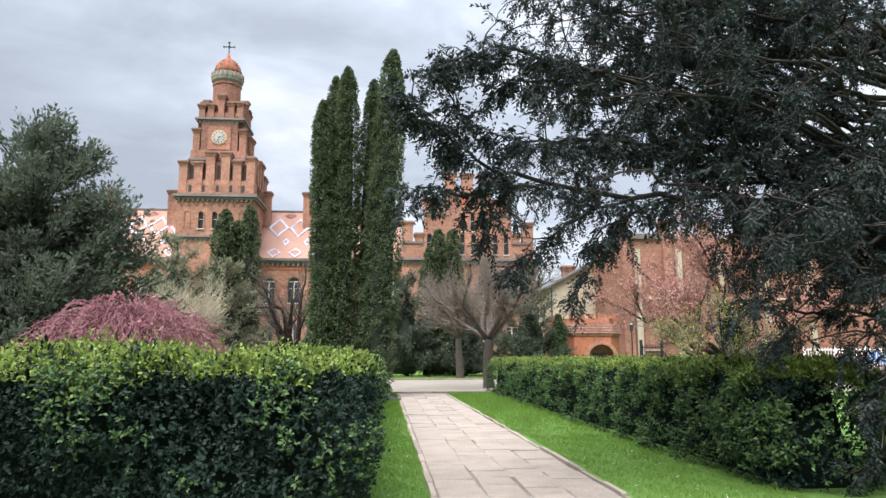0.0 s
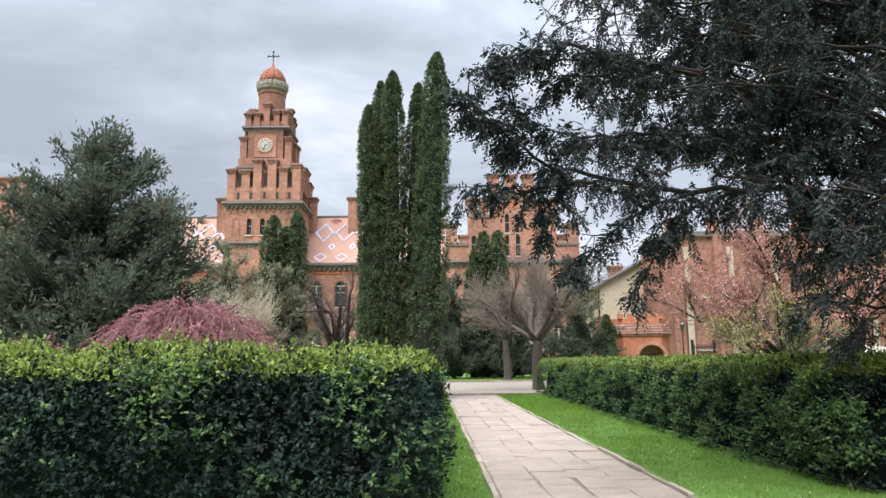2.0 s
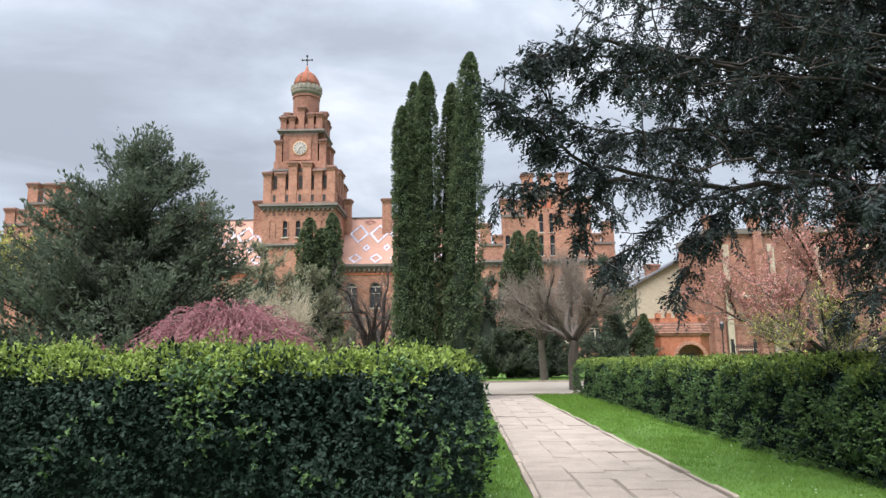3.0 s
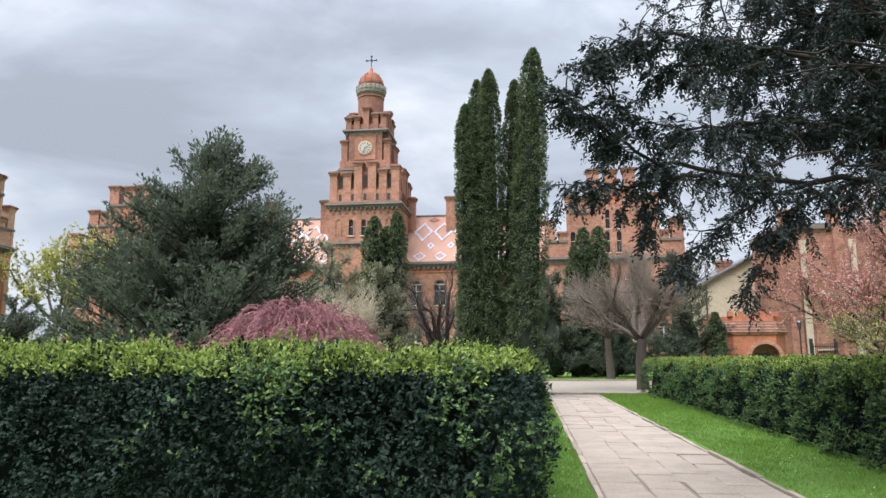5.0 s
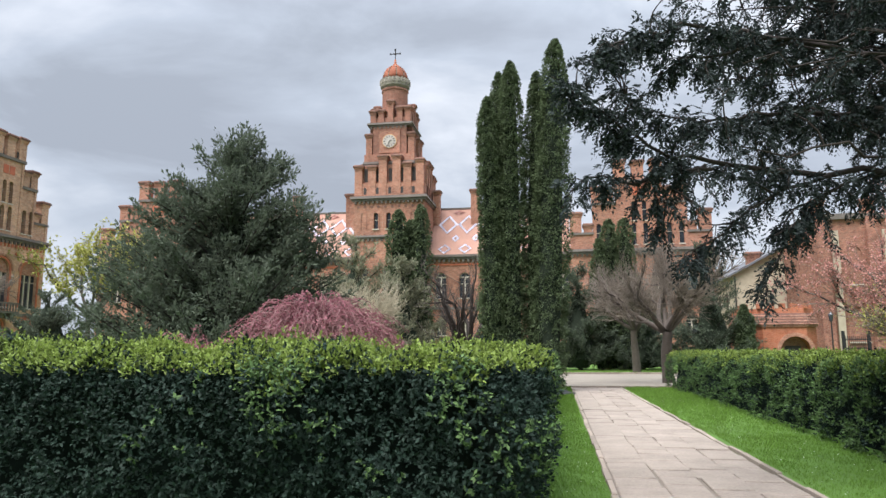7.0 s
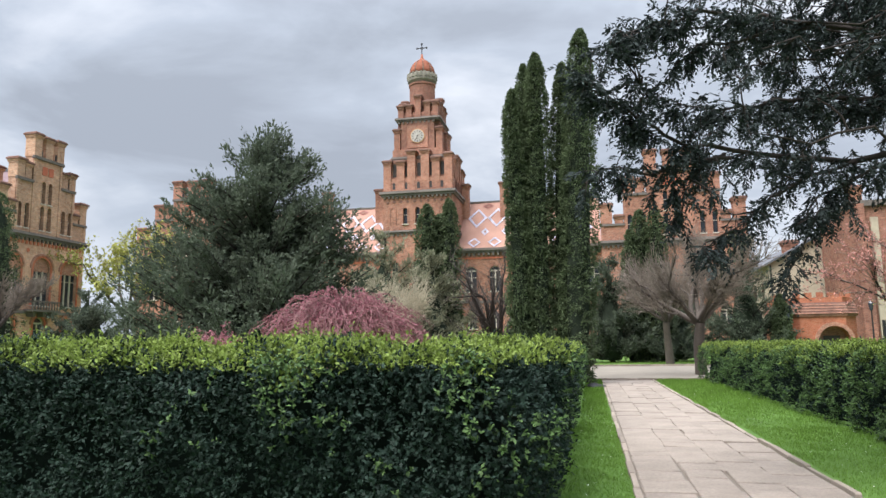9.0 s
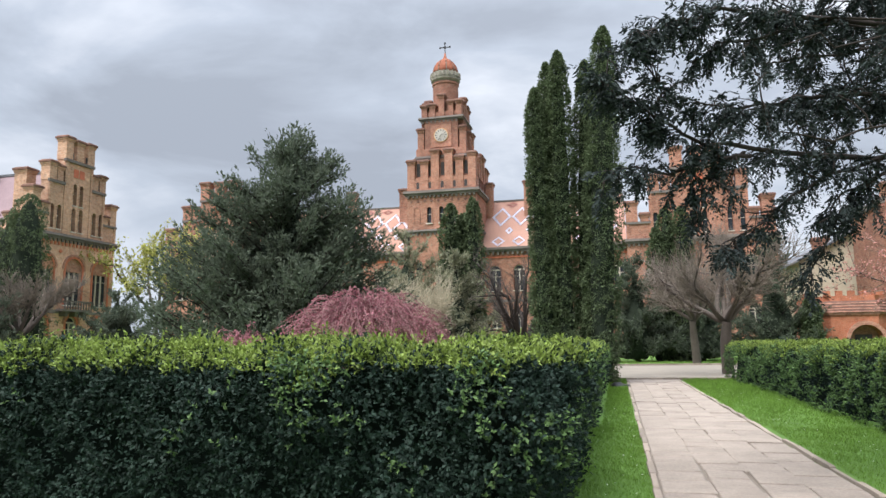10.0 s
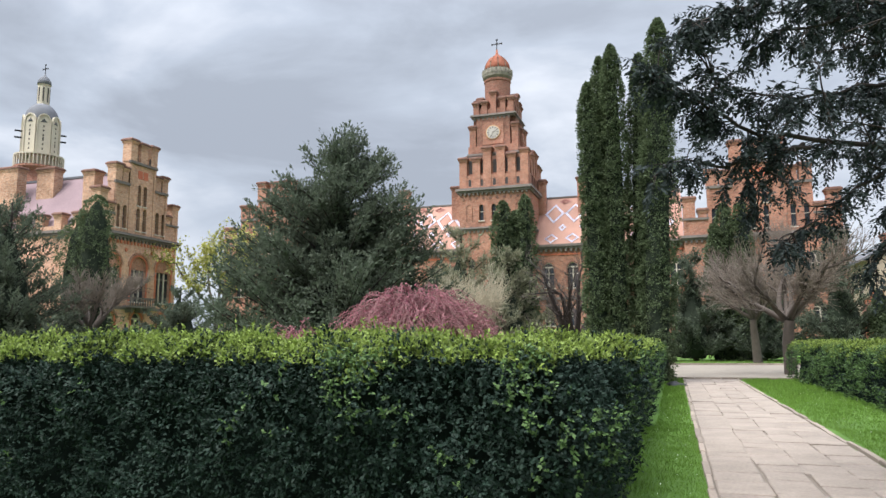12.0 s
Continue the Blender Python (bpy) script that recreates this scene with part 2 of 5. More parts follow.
def arch_outline(cx, w, z0, z1, seg=10):
    """Points of a round-headed opening, from its lower left round to its lower right."""
    r = w / 2
    pts = [(cx - r, z0)]
    for k in range(seg + 1):
        a = math.pi - math.pi * k / seg
        pts.append((cx + r * math.cos(a), z1 - r + r * math.sin(a)))
    pts.append((cx + r, z0))
    return pts


def extrude_outline(pts, y0, y1):
    bm = bmesh.new()
    a = [bm.verts.new((x, y0, z)) for x, z in pts]
    b = [bm.verts.new((x, y1, z)) for x, z in pts]
    n = len(pts)
    bm.faces.new(a[::-1])
    bm.faces.new(b)
    for k in range(n):
        bm.faces.new((a[k], a[(k + 1) % n], b[(k + 1) % n], b[k]))
    bmesh.ops.recalc_face_normals(bm, faces=bm.faces)
    return bm


def arch_band(cx, w, z0, z1, t, y0, y1, seg=10):
    """A frame of width t round an arched opening."""
    outer, inner = arch_outline(cx, w + 2 * t, z0, z1 + t, seg), arch_outline(cx, w, z0, z1, seg)
    bm = bmesh.new()
    vs = [[bm.verts.new((x, y, z)) for x, z in o] for o in (outer, inner) for y in (y0, y1)]
    of, ob_, nf, nb = vs
    for k in range(len(outer) - 1):
        bm.faces.new((of[k], of[k + 1], nf[k + 1], nf[k]))
        bm.faces.new((ob_[k], nb[k], nb[k + 1], ob_[k + 1]))
        bm.faces.new((of[k], ob_[k], ob_[k + 1], of[k + 1]))
        bm.faces.new((nf[k], nf[k + 1], nb[k + 1], nb[k]))
    for k in (0, -1):
        bm.faces.new((of[k], nf[k], nb[k], ob_[k]))
    bmesh.ops.recalc_face_normals(bm, faces=bm.faces)
    return bm


def quads_object(name, verts, mat, parent=None, label="", faces=4):
    """One mesh of many separate quads, from an array of n x 4 points."""
    v = np.asarray(verts, dtype=np.float32).reshape(-1, 3)
    n = len(v)
    me = bpy.data.meshes.new(name)
    me.vertices.add(n)
    me.vertices.foreach_set("co", v.ravel())
    me.loops.add(n)
    me.loops.foreach_set("vertex_index", np.arange(n, dtype=np.int32))
    me.polygons.add(n // faces)
    me.polygons.foreach_set("loop_start", np.arange(0, n, faces, dtype=np.int32))
    me.update(calc_edges=True)
    me.materials.append(mat)
    ob = new(name, me)
    ob.parent = parent
    return tagged(ob, label)


def unit(a):
    return a / np.maximum(np.linalg.norm(a, axis=-1, keepdims=True), 1e-9)


def leaf_quads(p, d, nrm, length, width, fold=0.18):
    """Pointed leaves: base p, way d, face towards nrm."""
    d = unit(d)
    s = unit(np.cross(d, nrm))
    up = np.cross(s, d)
    length, width = np.broadcast_to(length, len(p))[:, None], np.broadcast_to(width, len(p))[:, None]
    mid = p + d * length * 0.45
    return np.stack([p, mid + s * width * 0.5 + up * width * fold, p + d * length, mid - s * width * 0.5 + up * width * fold], axis=1)


class Tubes:
    """Gathers tapered branches into one mesh."""

    def __init__(self, sides=5):
        self.v, self.f, self.n = [], [], sides

    def add(self, pts, r0, r1):
        pts = np.asarray(pts, float)
        way = unit(np.gradient(pts, axis=0))
        ref = np.array((0.31, 0.77, 0.55))
        a = unit(np.cross(way, ref))
        b = np.cross(way, a)
        base = sum(len(q) for q in self.v)
        ang = np.arange(self.n) * 2 * np.pi / self.n
        rad = np.linspace(r0, r1, len(pts))
        ring = pts[:, None] + rad[:, None, None] * (np.cos(ang)[None, :, None] * a[:, None] + np.sin(ang)[None, :, None] * b[:, None])
        self.v.append(ring.reshape(-1, 3))
        for i in range(len(pts) - 1):
            for k in range(self.n):
                p, q = base + i * self.n + k, base + i * self.n + (k + 1) % self.n
                self.f.append((p, q, q + self.n, p + self.n))

    def part(self, name, mat, parent=None, label=""):
        me = bpy.data.meshes.new(name)
        me.from_pydata(np.concatenate(self.v).tolist(), [], self.f)
        me.materials.append(mat)
        me.shade_smooth()
        ob = new(name, me)
        ob.parent = parent
        return tagged(ob, label)


def bend(p0, d, length, steps, rng, wander=0.15, pull=(0, 0, 0)):
    """A wandering line from p0 along d; pull bends it on the way."""
    pts, d = [np.array(p0, float)], unit(np.array(d, float))
    for _ in range(steps):
        d = unit(d + rng.normal(0, wander, 3) + np.array(pull) / steps)
        pts.append(pts[-1] + d * length / steps)
    return np.array(pts)

# ---- ground, path, plaza ----
ground = part("ground", boxes((-900, 900, -300, 1500, -0.5, -0.03)), FAR_GROUND)
tagged(ground, "wide flat ground of the park and beyond", "ground", kind="structure")
bm = bmesh.new()
box(bm, -75, 60, -8, 30.2, -0.2, 0.0)
box(bm, -75, 60, 47.5, 100, -0.2, 0.0)
lawn = tagged(part("lawn_ground", bm, SOIL), "green spring lawn on dark soil", "lawn", kind="structure")
plaza = tagged(part("plaza_pavement", boxes((-75, 60, 30.2, 47.5, -0.2, 0.012)), GRAVEL), "pale gravel drive crossing in front of the lawn", "pavement", kind="structure")
path = tagged(part("path_bed", boxes((0.62, 2.58, -6, 30.2, -0.1, 0.008)), JOINT), "sandy bed of a stone slab path", "path", kind="structure")


def slab_mesh():
    """A worn slab one metre square, its upper edge rounded."""
    bm = bmesh.new()
    box(bm, -0.5, 0.5, -0.5, 0.5, -1.0, 0.6)
    box(bm, -0.5, 0.5, -0.5, 0.5, 0.6, 1.0, 0.03)
    me = bpy.data.meshes.new("paving_slab")
    bm.to_mesh(me)
    bm.free()
    me.materials.append(SLAB)
    return me


def lay_path():
    rng = np.random.default_rng(3)
    slab, kerb_me = slab_mesh(), slab_mesh()
    kerb_me.materials.clear()
    kerb_me.materials.append(KERB)
    lanes = (0.0, 0.27, 0.51, 0.745, 1.0)
    for lane, (f0, f1) in enumerate(zip(lanes, lanes[1:])):
        y = -5.8 + 0.27 * (lane % 2)
        while y < 29.8:
            dy = min(rng.uniform(0.34, 0.8), 30.0 - y)
            left, right = 0.64, 2.70 - 0.006 * y
            a = left + (right - left) * f0 + (rng.uniform(-0.022, 0.022) if lane else 0)
            b = left + (right - left) * f1 + (rng.uniform(-0.022, 0.022) if lane < 3 else 0)
            ob = new("paving_slab", slab)
            ob.parent = path
            ob.location = ((a + b) / 2, y + dy / 2, 0.012 + rng.uniform(-0.008, 0.008))
            ob.scale = (b - a - rng.uniform(0.003, 0.011), dy - rng.uniform(0.003, 0.022), 0.02)
            ob.rotation_euler = (rng.normal(0, 0.009), rng.normal(0, 0.009), rng.normal(0, 0.012))
            y += dy
    for side in (0, 1):
        y = -5.6
        while y < 30.0:
            ln = rng.uniform(0.7, 1.0)
            x = 0.59 if side == 0 else 2.76 - 0.006 * (y + ln / 2)
            ob = new("kerb_stone", kerb_me)
            ob.parent = path
            ob.location = (x + rng.uniform(-0.008, 0.008), y + ln / 2, 0.012 + rng.uniform(-0.02, 0.012))
            ob.scale = (rng.uniform(0.05, 0.085), ln - 0.02, 0.035)
            ob.rotation_euler = (rng.normal(0, 0.006), rng.normal(0, 0.03), rng.normal(0, 0.008))
            y += ln


def kerb_line(y, height, x0, x1):
    kerb = thing("plaza_kerb", "low worn concrete kerb along the gravel drive", "kerb", kind="structure")
    me = slab_mesh()
    me.materials.clear()
    me.materials.append(KERB)
    x = x0
    while x < x1:
        ob = new("kerb_stone", me)
        ob.parent = kerb
        ob.location, ob.scale = (x + 0.5, y, height / 2), (0.98, 0.14, height / 2)
        x += 1.0


# ---- hedges ----


def hedge(name, x0, x1, y0, y1, h, label, n_leaf, n_mid, n_new, seed, leaf=0.036, band=0.3, near=1.0, taper=0.0, lit_faces=0.0):
    """A clipped hedge: near-black core painted as its inner shade, mature leaves over its faces, young shoots along its
    crown.
    """
    rng = np.random.default_rng(seed)
    ob = thing(name, label, "hedge", group="clipped hedges")
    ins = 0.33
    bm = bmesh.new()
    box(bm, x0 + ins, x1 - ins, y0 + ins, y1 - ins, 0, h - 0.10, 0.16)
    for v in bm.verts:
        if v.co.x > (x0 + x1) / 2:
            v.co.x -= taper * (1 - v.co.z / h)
    part("core", bm, CORE_SHADE, ob)
    lx, ly = x1 - x0, y1 - y0

    def sample(n, faces):
        areas = np.array([dict(front=lx * h, back=lx * h, left=ly * h, right=ly * h, top=lx * ly)[f] for f in faces])
        pick = rng.choice(len(faces), n, p=areas / areas.sum())
        p, nr = np.zeros((n, 3)), np.zeros((n, 3))
        u, w = rng.random(n), rng.random(n)
        if ly > lx:
            u, w = np.where(np.isin(pick, [i for i, f in enumerate(faces) if f in ("left", "right")]), u ** near, u), np.where(np.isin(pick, [i for i, f in enumerate(faces) if f == "top"]), w ** near, w)
        for i, f in enumerate(faces):
            k = pick == i
            if f in ("front", "back"):
                p[k] = np.stack([x0 + u[k] * lx, np.full(k.sum(), y0 if f == "front" else y1), w[k] * h], 1)
                nr[k] = (0, -1 if f == "front" else 1, 0)
            elif f == "top":
                p[k] = np.stack([x0 + u[k] * lx, y0 + w[k] * ly, np.full(k.sum(), h)], 1)
                nr[k] = (0, 0, 1)
            else:
                p[k] = np.stack([np.full(k.sum(), x0 if f == "left" else x1), y0 + u[k] * ly, w[k] * h], 1)
                nr[k] = (-1 if f == "left" else 1, 0, 0)
        # round the shoulders and the corners
        c = np.array(((x0 + x1) / 2, (y0 + y1) / 2, h / 2))
        half = np.array((lx / 2, ly / 2, h / 2))
        q = p - c
        r = 0.36
        inner = np.clip(q, -(half - r), half - r)
        inner[:, 2] = np.clip(q[:, 2], -half[2], half[2] - r)
        d = q - inner
        dist = np.linalg.norm(d, axis=1)
        out = dist > 1e-6
        nd = unit(d)
        q[out] = inner[out] + nd[out] * np.minimum(dist[out], r)[:, None]
        nr[out] = nd[out]
        q += c
        q[:, 0] -= taper * (1 - q[:, 2] / h) * np.clip((q[:, 0] - x1 + 1.2) / 1.2, 0, 1)
        return q, nr

    def lumps(p):
        """Rounded billows of foliage, a hand to an arm wide, with hollows between them."""
        s = p + 0.10 * np.sin(p[:, [1, 2, 0]] * 3.1 + 0.7)
        big = np.sin(s[:, 0] * 4.1 + 1.2 * s[:, 1]) * np.sin(s[:, 2] * 4.7 + 1.5 * s[:, 0] + 0.8) + 0.6 * np.sin(s[:, 1] * 4.4 + s[:, 0] + 2.0 * s[:, 2])
        small = np.sin(s[:, 0] * 11.3 + 2.1 * s[:, 2]) * np.sin(s[:, 2] * 12.7 + s[:, 1] * 3) + np.sin(s[:, 1] * 10.9 + 2 * s[:, 0]) * np.sin(s[:, 0] * 9.1 + 5 * s[:, 2])
        return 0.085 * big + 0.05 * small

    def shoots(p, nr, k, long, up):
        """Leafy shoots: k leaves round a short stem at every point."""
        n = len(p)
        stem = unit(nr * 0.8 + rng.normal(0, 0.45, p.shape) + (0, 0, up))
        ln = long * rng.uniform(0.5, 1.3, (n, 1))
        f = rng.random((n * k, 1))
        pp = np.repeat(p, k, 0) + np.repeat(stem * ln, k, 0) * f
        dd = np.repeat(stem, k, 0) * 0.65 + rng.normal(0, 0.6, pp.shape)
        ff = np.repeat(nr, k, 0) * 0.8 + np.repeat(stem, k, 0) * 0.4 + rng.normal(0, 0.3, pp.shape) + (0, 0, 0.5)
        size = leaf * rng.uniform(0.7, 1.4, n * k)
        return leaf_quads(pp, dd, ff, size, size * 0.52)

    faces = ("front", "left", "right", "top")
    p, nr = sample(n_leaf, faces)
    depth = np.clip(lumps(p), -0.2, 0.12) - rng.random(n_leaf) ** 2 * 0.12
    p = p + nr * depth[:, None]
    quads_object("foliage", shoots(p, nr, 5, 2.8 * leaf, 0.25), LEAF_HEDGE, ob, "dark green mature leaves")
    # half-grown shoots stand out from the billows, partly painted light, fewer towards the ground
    p, nr = sample(n_mid * 4, ("front", "left", "right"))
    lift = lumps(p)
    keep = (lift > rng.normal(0.06 - 0.1 * lit_faces, 0.025, len(p))) & (rng.random(len(p)) < 0.02 + 0.45 * lit_faces + 0.98 * np.clip(p[:, 2] / h, 0, 1) ** 3.0)
    p, nr, lift = p[keep][:n_mid], nr[keep][:n_mid], lift[keep][:n_mid]
    quads_object("half_grown_foliage", shoots(p + nr * (np.minimum(lift, 0.12) + 0.015)[:, None], nr, 6, 2.2 * leaf, 0.5), LEAF_MID, ob, "mid-green half-grown leaves that also paint light on the billows")
    p, nr = sample(n_new * 5, ("top", "front", "back", "left", "right"))
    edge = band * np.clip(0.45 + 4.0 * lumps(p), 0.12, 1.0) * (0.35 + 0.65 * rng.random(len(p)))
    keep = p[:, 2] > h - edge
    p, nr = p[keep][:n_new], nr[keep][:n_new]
    p = p + nr * (np.clip(lumps(p), -0.06, 0.07) + 0.02)[:, None]
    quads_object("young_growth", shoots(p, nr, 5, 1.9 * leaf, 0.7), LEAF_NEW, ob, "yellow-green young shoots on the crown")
    tall = rng.choice(len(p), len(p) // 14, replace=False)
    quads_object("tall_growth", shoots(p[tall] + (0, 0, 0.02), np.tile((0, 0, 1.0), (len(tall), 1)), 6, 0.11, 1.2), LEAF_NEW, ob, "single long shoots above the crown")
    return ob


# ---- trees ----


def plume_tree(name, label, category, at, trunk, plumes, leaf, mat, bark, per, rng, group="", core=None, flat=0.5, slim=0.36, spread=0.45, droop=0.0, fray=0.5):
    """A conifer: a trunk and many leafy plumes, each given as (start, end, radius)."""
    ob = thing(name, label, category, pose(*at), group)
    t = Tubes(6)
    for pts, r0, r1 in trunk:
        t.add(pts, r0, r1)
    t.part("trunk", bark, ob)
    a = np.array([q[0] for q in plumes], float)
    b = np.array([q[1] for q in plumes], float)
    r = np.array([q[2] for q in plumes], float)
    n = len(a) * per
    i = np.repeat(np.arange(len(a)), per)
    u = rng.random(n) ** 0.8
    way = unit(b - a)
    off = rng.normal(0, 1, (n, 3))
    off[:, 2] *= flat
    p = a[i] + (b - a)[i] * u[:, None] + off * (r[i] * (1.05 - 0.9 * u))[:, None] * spread
    d = way[i] + rng.normal(0, fray, (n, 3)) + (0, 0, droop)
    face = rng.normal(0, 0.4, (n, 3)) + off * 0.25 + (0, 0, 0.7)
    size = leaf * rng.uniform(0.6, 1.5, n)
    quads_object("crown", leaf_quads(p, d, face, size, size * slim), mat, ob)
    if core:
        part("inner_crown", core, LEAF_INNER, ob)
    return ob


def column_thuja(at, h, r, seed, tufts=1500, per=22, leaf=0.085, mat=None, label="tall narrow columnar thuja with dense green foliage", lean=0.0):
    """A pillar-shaped thuja covered in small nodding tufts, rounded at its tip."""
    rng = np.random.default_rng(seed)
    ob = thing("columnar_thuja", label, "tree", pose(*at), "columnar thujas")

    def radius(z, a):
        up = h - z
        body = (1 - np.exp(-(up + 0.05) / 0.55)) * (0.66 + 0.34 * np.minimum(1, up / (0.40 * h)))
        return r * body * (1 + 0.12 * np.sin(2 * a + seed + 0.5 * z) + 0.10 * np.sin(2.9 * z + 3 * np.sin(a + seed)) + 0.07 * np.sin(6.3 * z + 4 * np.sin(2 * a)))

    t = Tubes(7)
    t.add(np.array([(0, 0, -0.05), (lean * h * 0.5, 0, h * 0.5), (lean * h * 0.9, 0, h * 0.9)]), 0.16, 0.03)
    t.part("trunk", BARK, ob)
    z = h * (1 - rng.random(tufts) ** 1.15)
    a = rng.uniform(0, 2 * np.pi, tufts)
    rr = radius(z, a) * rng.uniform(0.70, 1.08, tufts)
    size = (0.10 + 0.10 * r) * rng.uniform(0.65, 1.35, tufts) * np.minimum(1, 0.35 + (h - z) * 0.6)
    out = np.stack([np.cos(a), np.sin(a), np.zeros(tufts)], 1)
    c = out * rr[:, None] + np.stack([lean * z, 0 * z, z], 1)
    i = np.repeat(np.arange(tufts), per)
    v = unit(rng.normal(0, 1, (len(i), 3)) + out[i] * 0.75 + (0, 0, 0.35))
    p = c[i] + v * (size[i] * rng.uniform(0.25, 1.0, len(i)))[:, None] * (1, 1, 1.25)
    p[:, 2] = np.maximum(p[:, 2], 0.05)
    d = v * 0.7 + out[i] * 0.3 + rng.normal(0, 0.4, p.shape) + (0, 0, -0.25)
    ln = leaf * rng.uniform(0.6, 1.4, len(i))
    quads_object("crown", leaf_quads(p, d, v + rng.normal(0, 0.35, p.shape), ln, ln * 0.55), mat or LEAF_THUJA, ob)
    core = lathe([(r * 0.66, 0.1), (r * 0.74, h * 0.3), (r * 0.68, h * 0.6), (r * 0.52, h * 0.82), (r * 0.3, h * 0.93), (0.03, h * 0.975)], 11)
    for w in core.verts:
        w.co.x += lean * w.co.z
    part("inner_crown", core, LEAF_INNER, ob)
    return ob


def broad_yew(name, label, at, h, r, seed, limbs=90, per=40, leaf=0.22, mat=None, low=0.10, lean=0.0, rise=0.6, power=0.74, slim=0.3):
    """A broad conifer: limbs that sweep up and out from the trunk, each fanned with tapering plumes."""
    rng = np.random.default_rng(seed)
    plumes, trunk = [], [(np.array([(0, 0, -0.05), (0.1 + lean * 0.4, 0, h * 0.45), (lean * 0.9, 0.1, h * 0.9)]), 0.028 * h, 0.04)]
    for k in range(limbs):
        f = low + (0.985 - low) * (1 - rng.random() ** 0.55)
        a = 2.39996 * k + rng.normal(0, 0.25)
        edge = r * ((1 - f) / (1 - low)) ** power + 0.015 * h
        reach = edge * (rng.uniform(0.55, 0.85) if k % 3 == 0 else rng.uniform(0.84, 1.14))
        tip = np.array((math.cos(a) * reach + lean * f, math.sin(a) * reach, f * h))
        root = np.array((lean * f * 0.8, 0, max(0.15, tip[2] - reach * rise * rng.uniform(0.5, 1.1) - 0.04 * h)))
        knee = root * 0.45 + tip * 0.55 - np.array((0, 0, 0.06 * reach))
        u = np.linspace(0, 1, 8)[:, None]
        c = (1 - u) ** 2 * root + 2 * u * (1 - u) * knee + u ** 2 * tip
        trunk.append((c, 0.006 * h, 0.0012 * h))
        way = unit(tip - knee)
        for j in range(20):
            v = 1.0 - 0.8 * rng.random() ** 1.1 if j else 1.0
            s = np.array([np.interp(v, u[:, 0], c[:, i]) for i in range(3)])
            side = rng.normal(0, 1, 3) * (1, 1, 0.35)
            dd = unit(way * 0.8 + side * (0.7 if j else 0.1) + np.array((0, 0, 0.15 + 0.55 * f)))
            ln = h * 0.10 * rng.uniform(0.6, 1.35) * (1.25 - 0.35 * v)
            plumes.append((s - dd * ln * 0.35, s + dd * ln * 0.65, h * 0.032 * rng.uniform(0.7, 1.2)))
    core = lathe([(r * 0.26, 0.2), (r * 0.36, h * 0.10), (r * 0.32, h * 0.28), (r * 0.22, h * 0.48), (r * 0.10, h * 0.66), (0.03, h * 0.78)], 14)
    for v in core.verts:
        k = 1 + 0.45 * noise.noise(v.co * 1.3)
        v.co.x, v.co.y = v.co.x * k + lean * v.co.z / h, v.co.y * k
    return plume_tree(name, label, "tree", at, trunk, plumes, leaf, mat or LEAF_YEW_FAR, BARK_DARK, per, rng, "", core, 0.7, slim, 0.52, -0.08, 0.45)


def weeping_shrub(name, label, at, h, r, seed, n=620, mat=None):
    """A dome of thin arching, hanging shoots set with small leaves."""
    rng = np.random.default_rng(seed)
    ob = thing(name, label, "shrub", pose(*at), "crimson shrubs")
    t, tw = Tubes(6), Tubes(3)
    t.add(bend((0, 0, -0.05), (0.1, 0, 1), h * 0.6, 5, rng, 0.1), 0.09, 0.05)
    pts_all = []
    for k in range(n):
        a = rng.uniform(0, 2 * math.pi)
        out = r * math.sqrt(rng.random()) * 0.78
        p0 = np.array((math.cos(a) * out * 0.2, math.sin(a) * out * 0.2, h * rng.uniform(0.45, 0.6)))
        top = np.array((math.cos(a) * out * 0.75, math.sin(a) * out * 0.75, h * (1.0 - 0.40 * (out / r) ** 2) * rng.uniform(0.86, 1.0)))
        a2 = a + rng.normal(0, 0.35)
        end = np.array((math.cos(a2) * (out + 0.30 * r), math.sin(a2) * (out + 0.30 * r), top[2] * rng.uniform(0.2, 0.75)))
        u = np.linspace(0, 1, 10)[:, None]
        c = (1 - u) ** 2 * p0 + 2 * u * (1 - u) * (top + (top - p0) * 0.35) + u ** 2 * end
        c += rng.normal(0, 0.02, c.shape)
        tw.add(c, 0.012, 0.004)
        pts_all.append(c)
    t.part("trunk", BARK, ob)
    tagged(tw.part("branch", TWIG_PINK, ob), kind="stuff")
    # leaves sit along every shoot, pointing down it
    m = 34
    p, d = [], []
    for c in pts_all:
        f = rng.uniform(2.0, 9.0, m)
        i = np.minimum(f.astype(int), 8)
        p.append(c[i] + (c[i + 1] - c[i]) * (f - i)[:, None])
        d.append(unit(c[i + 1] - c[i]))
    p, d = np.concatenate(p), np.concatenate(d)
    p += rng.normal(0, 0.022, p.shape)
    d = d * 0.8 + rng.normal(0, 0.45, d.shape)
    size = rng.uniform(0.035, 0.075, len(p))
    quads_object("foliage", leaf_quads(p, d, rng.normal(0, 1, p.shape), size, size * 0.42), mat or LEAF_PINK, ob)
    return ob


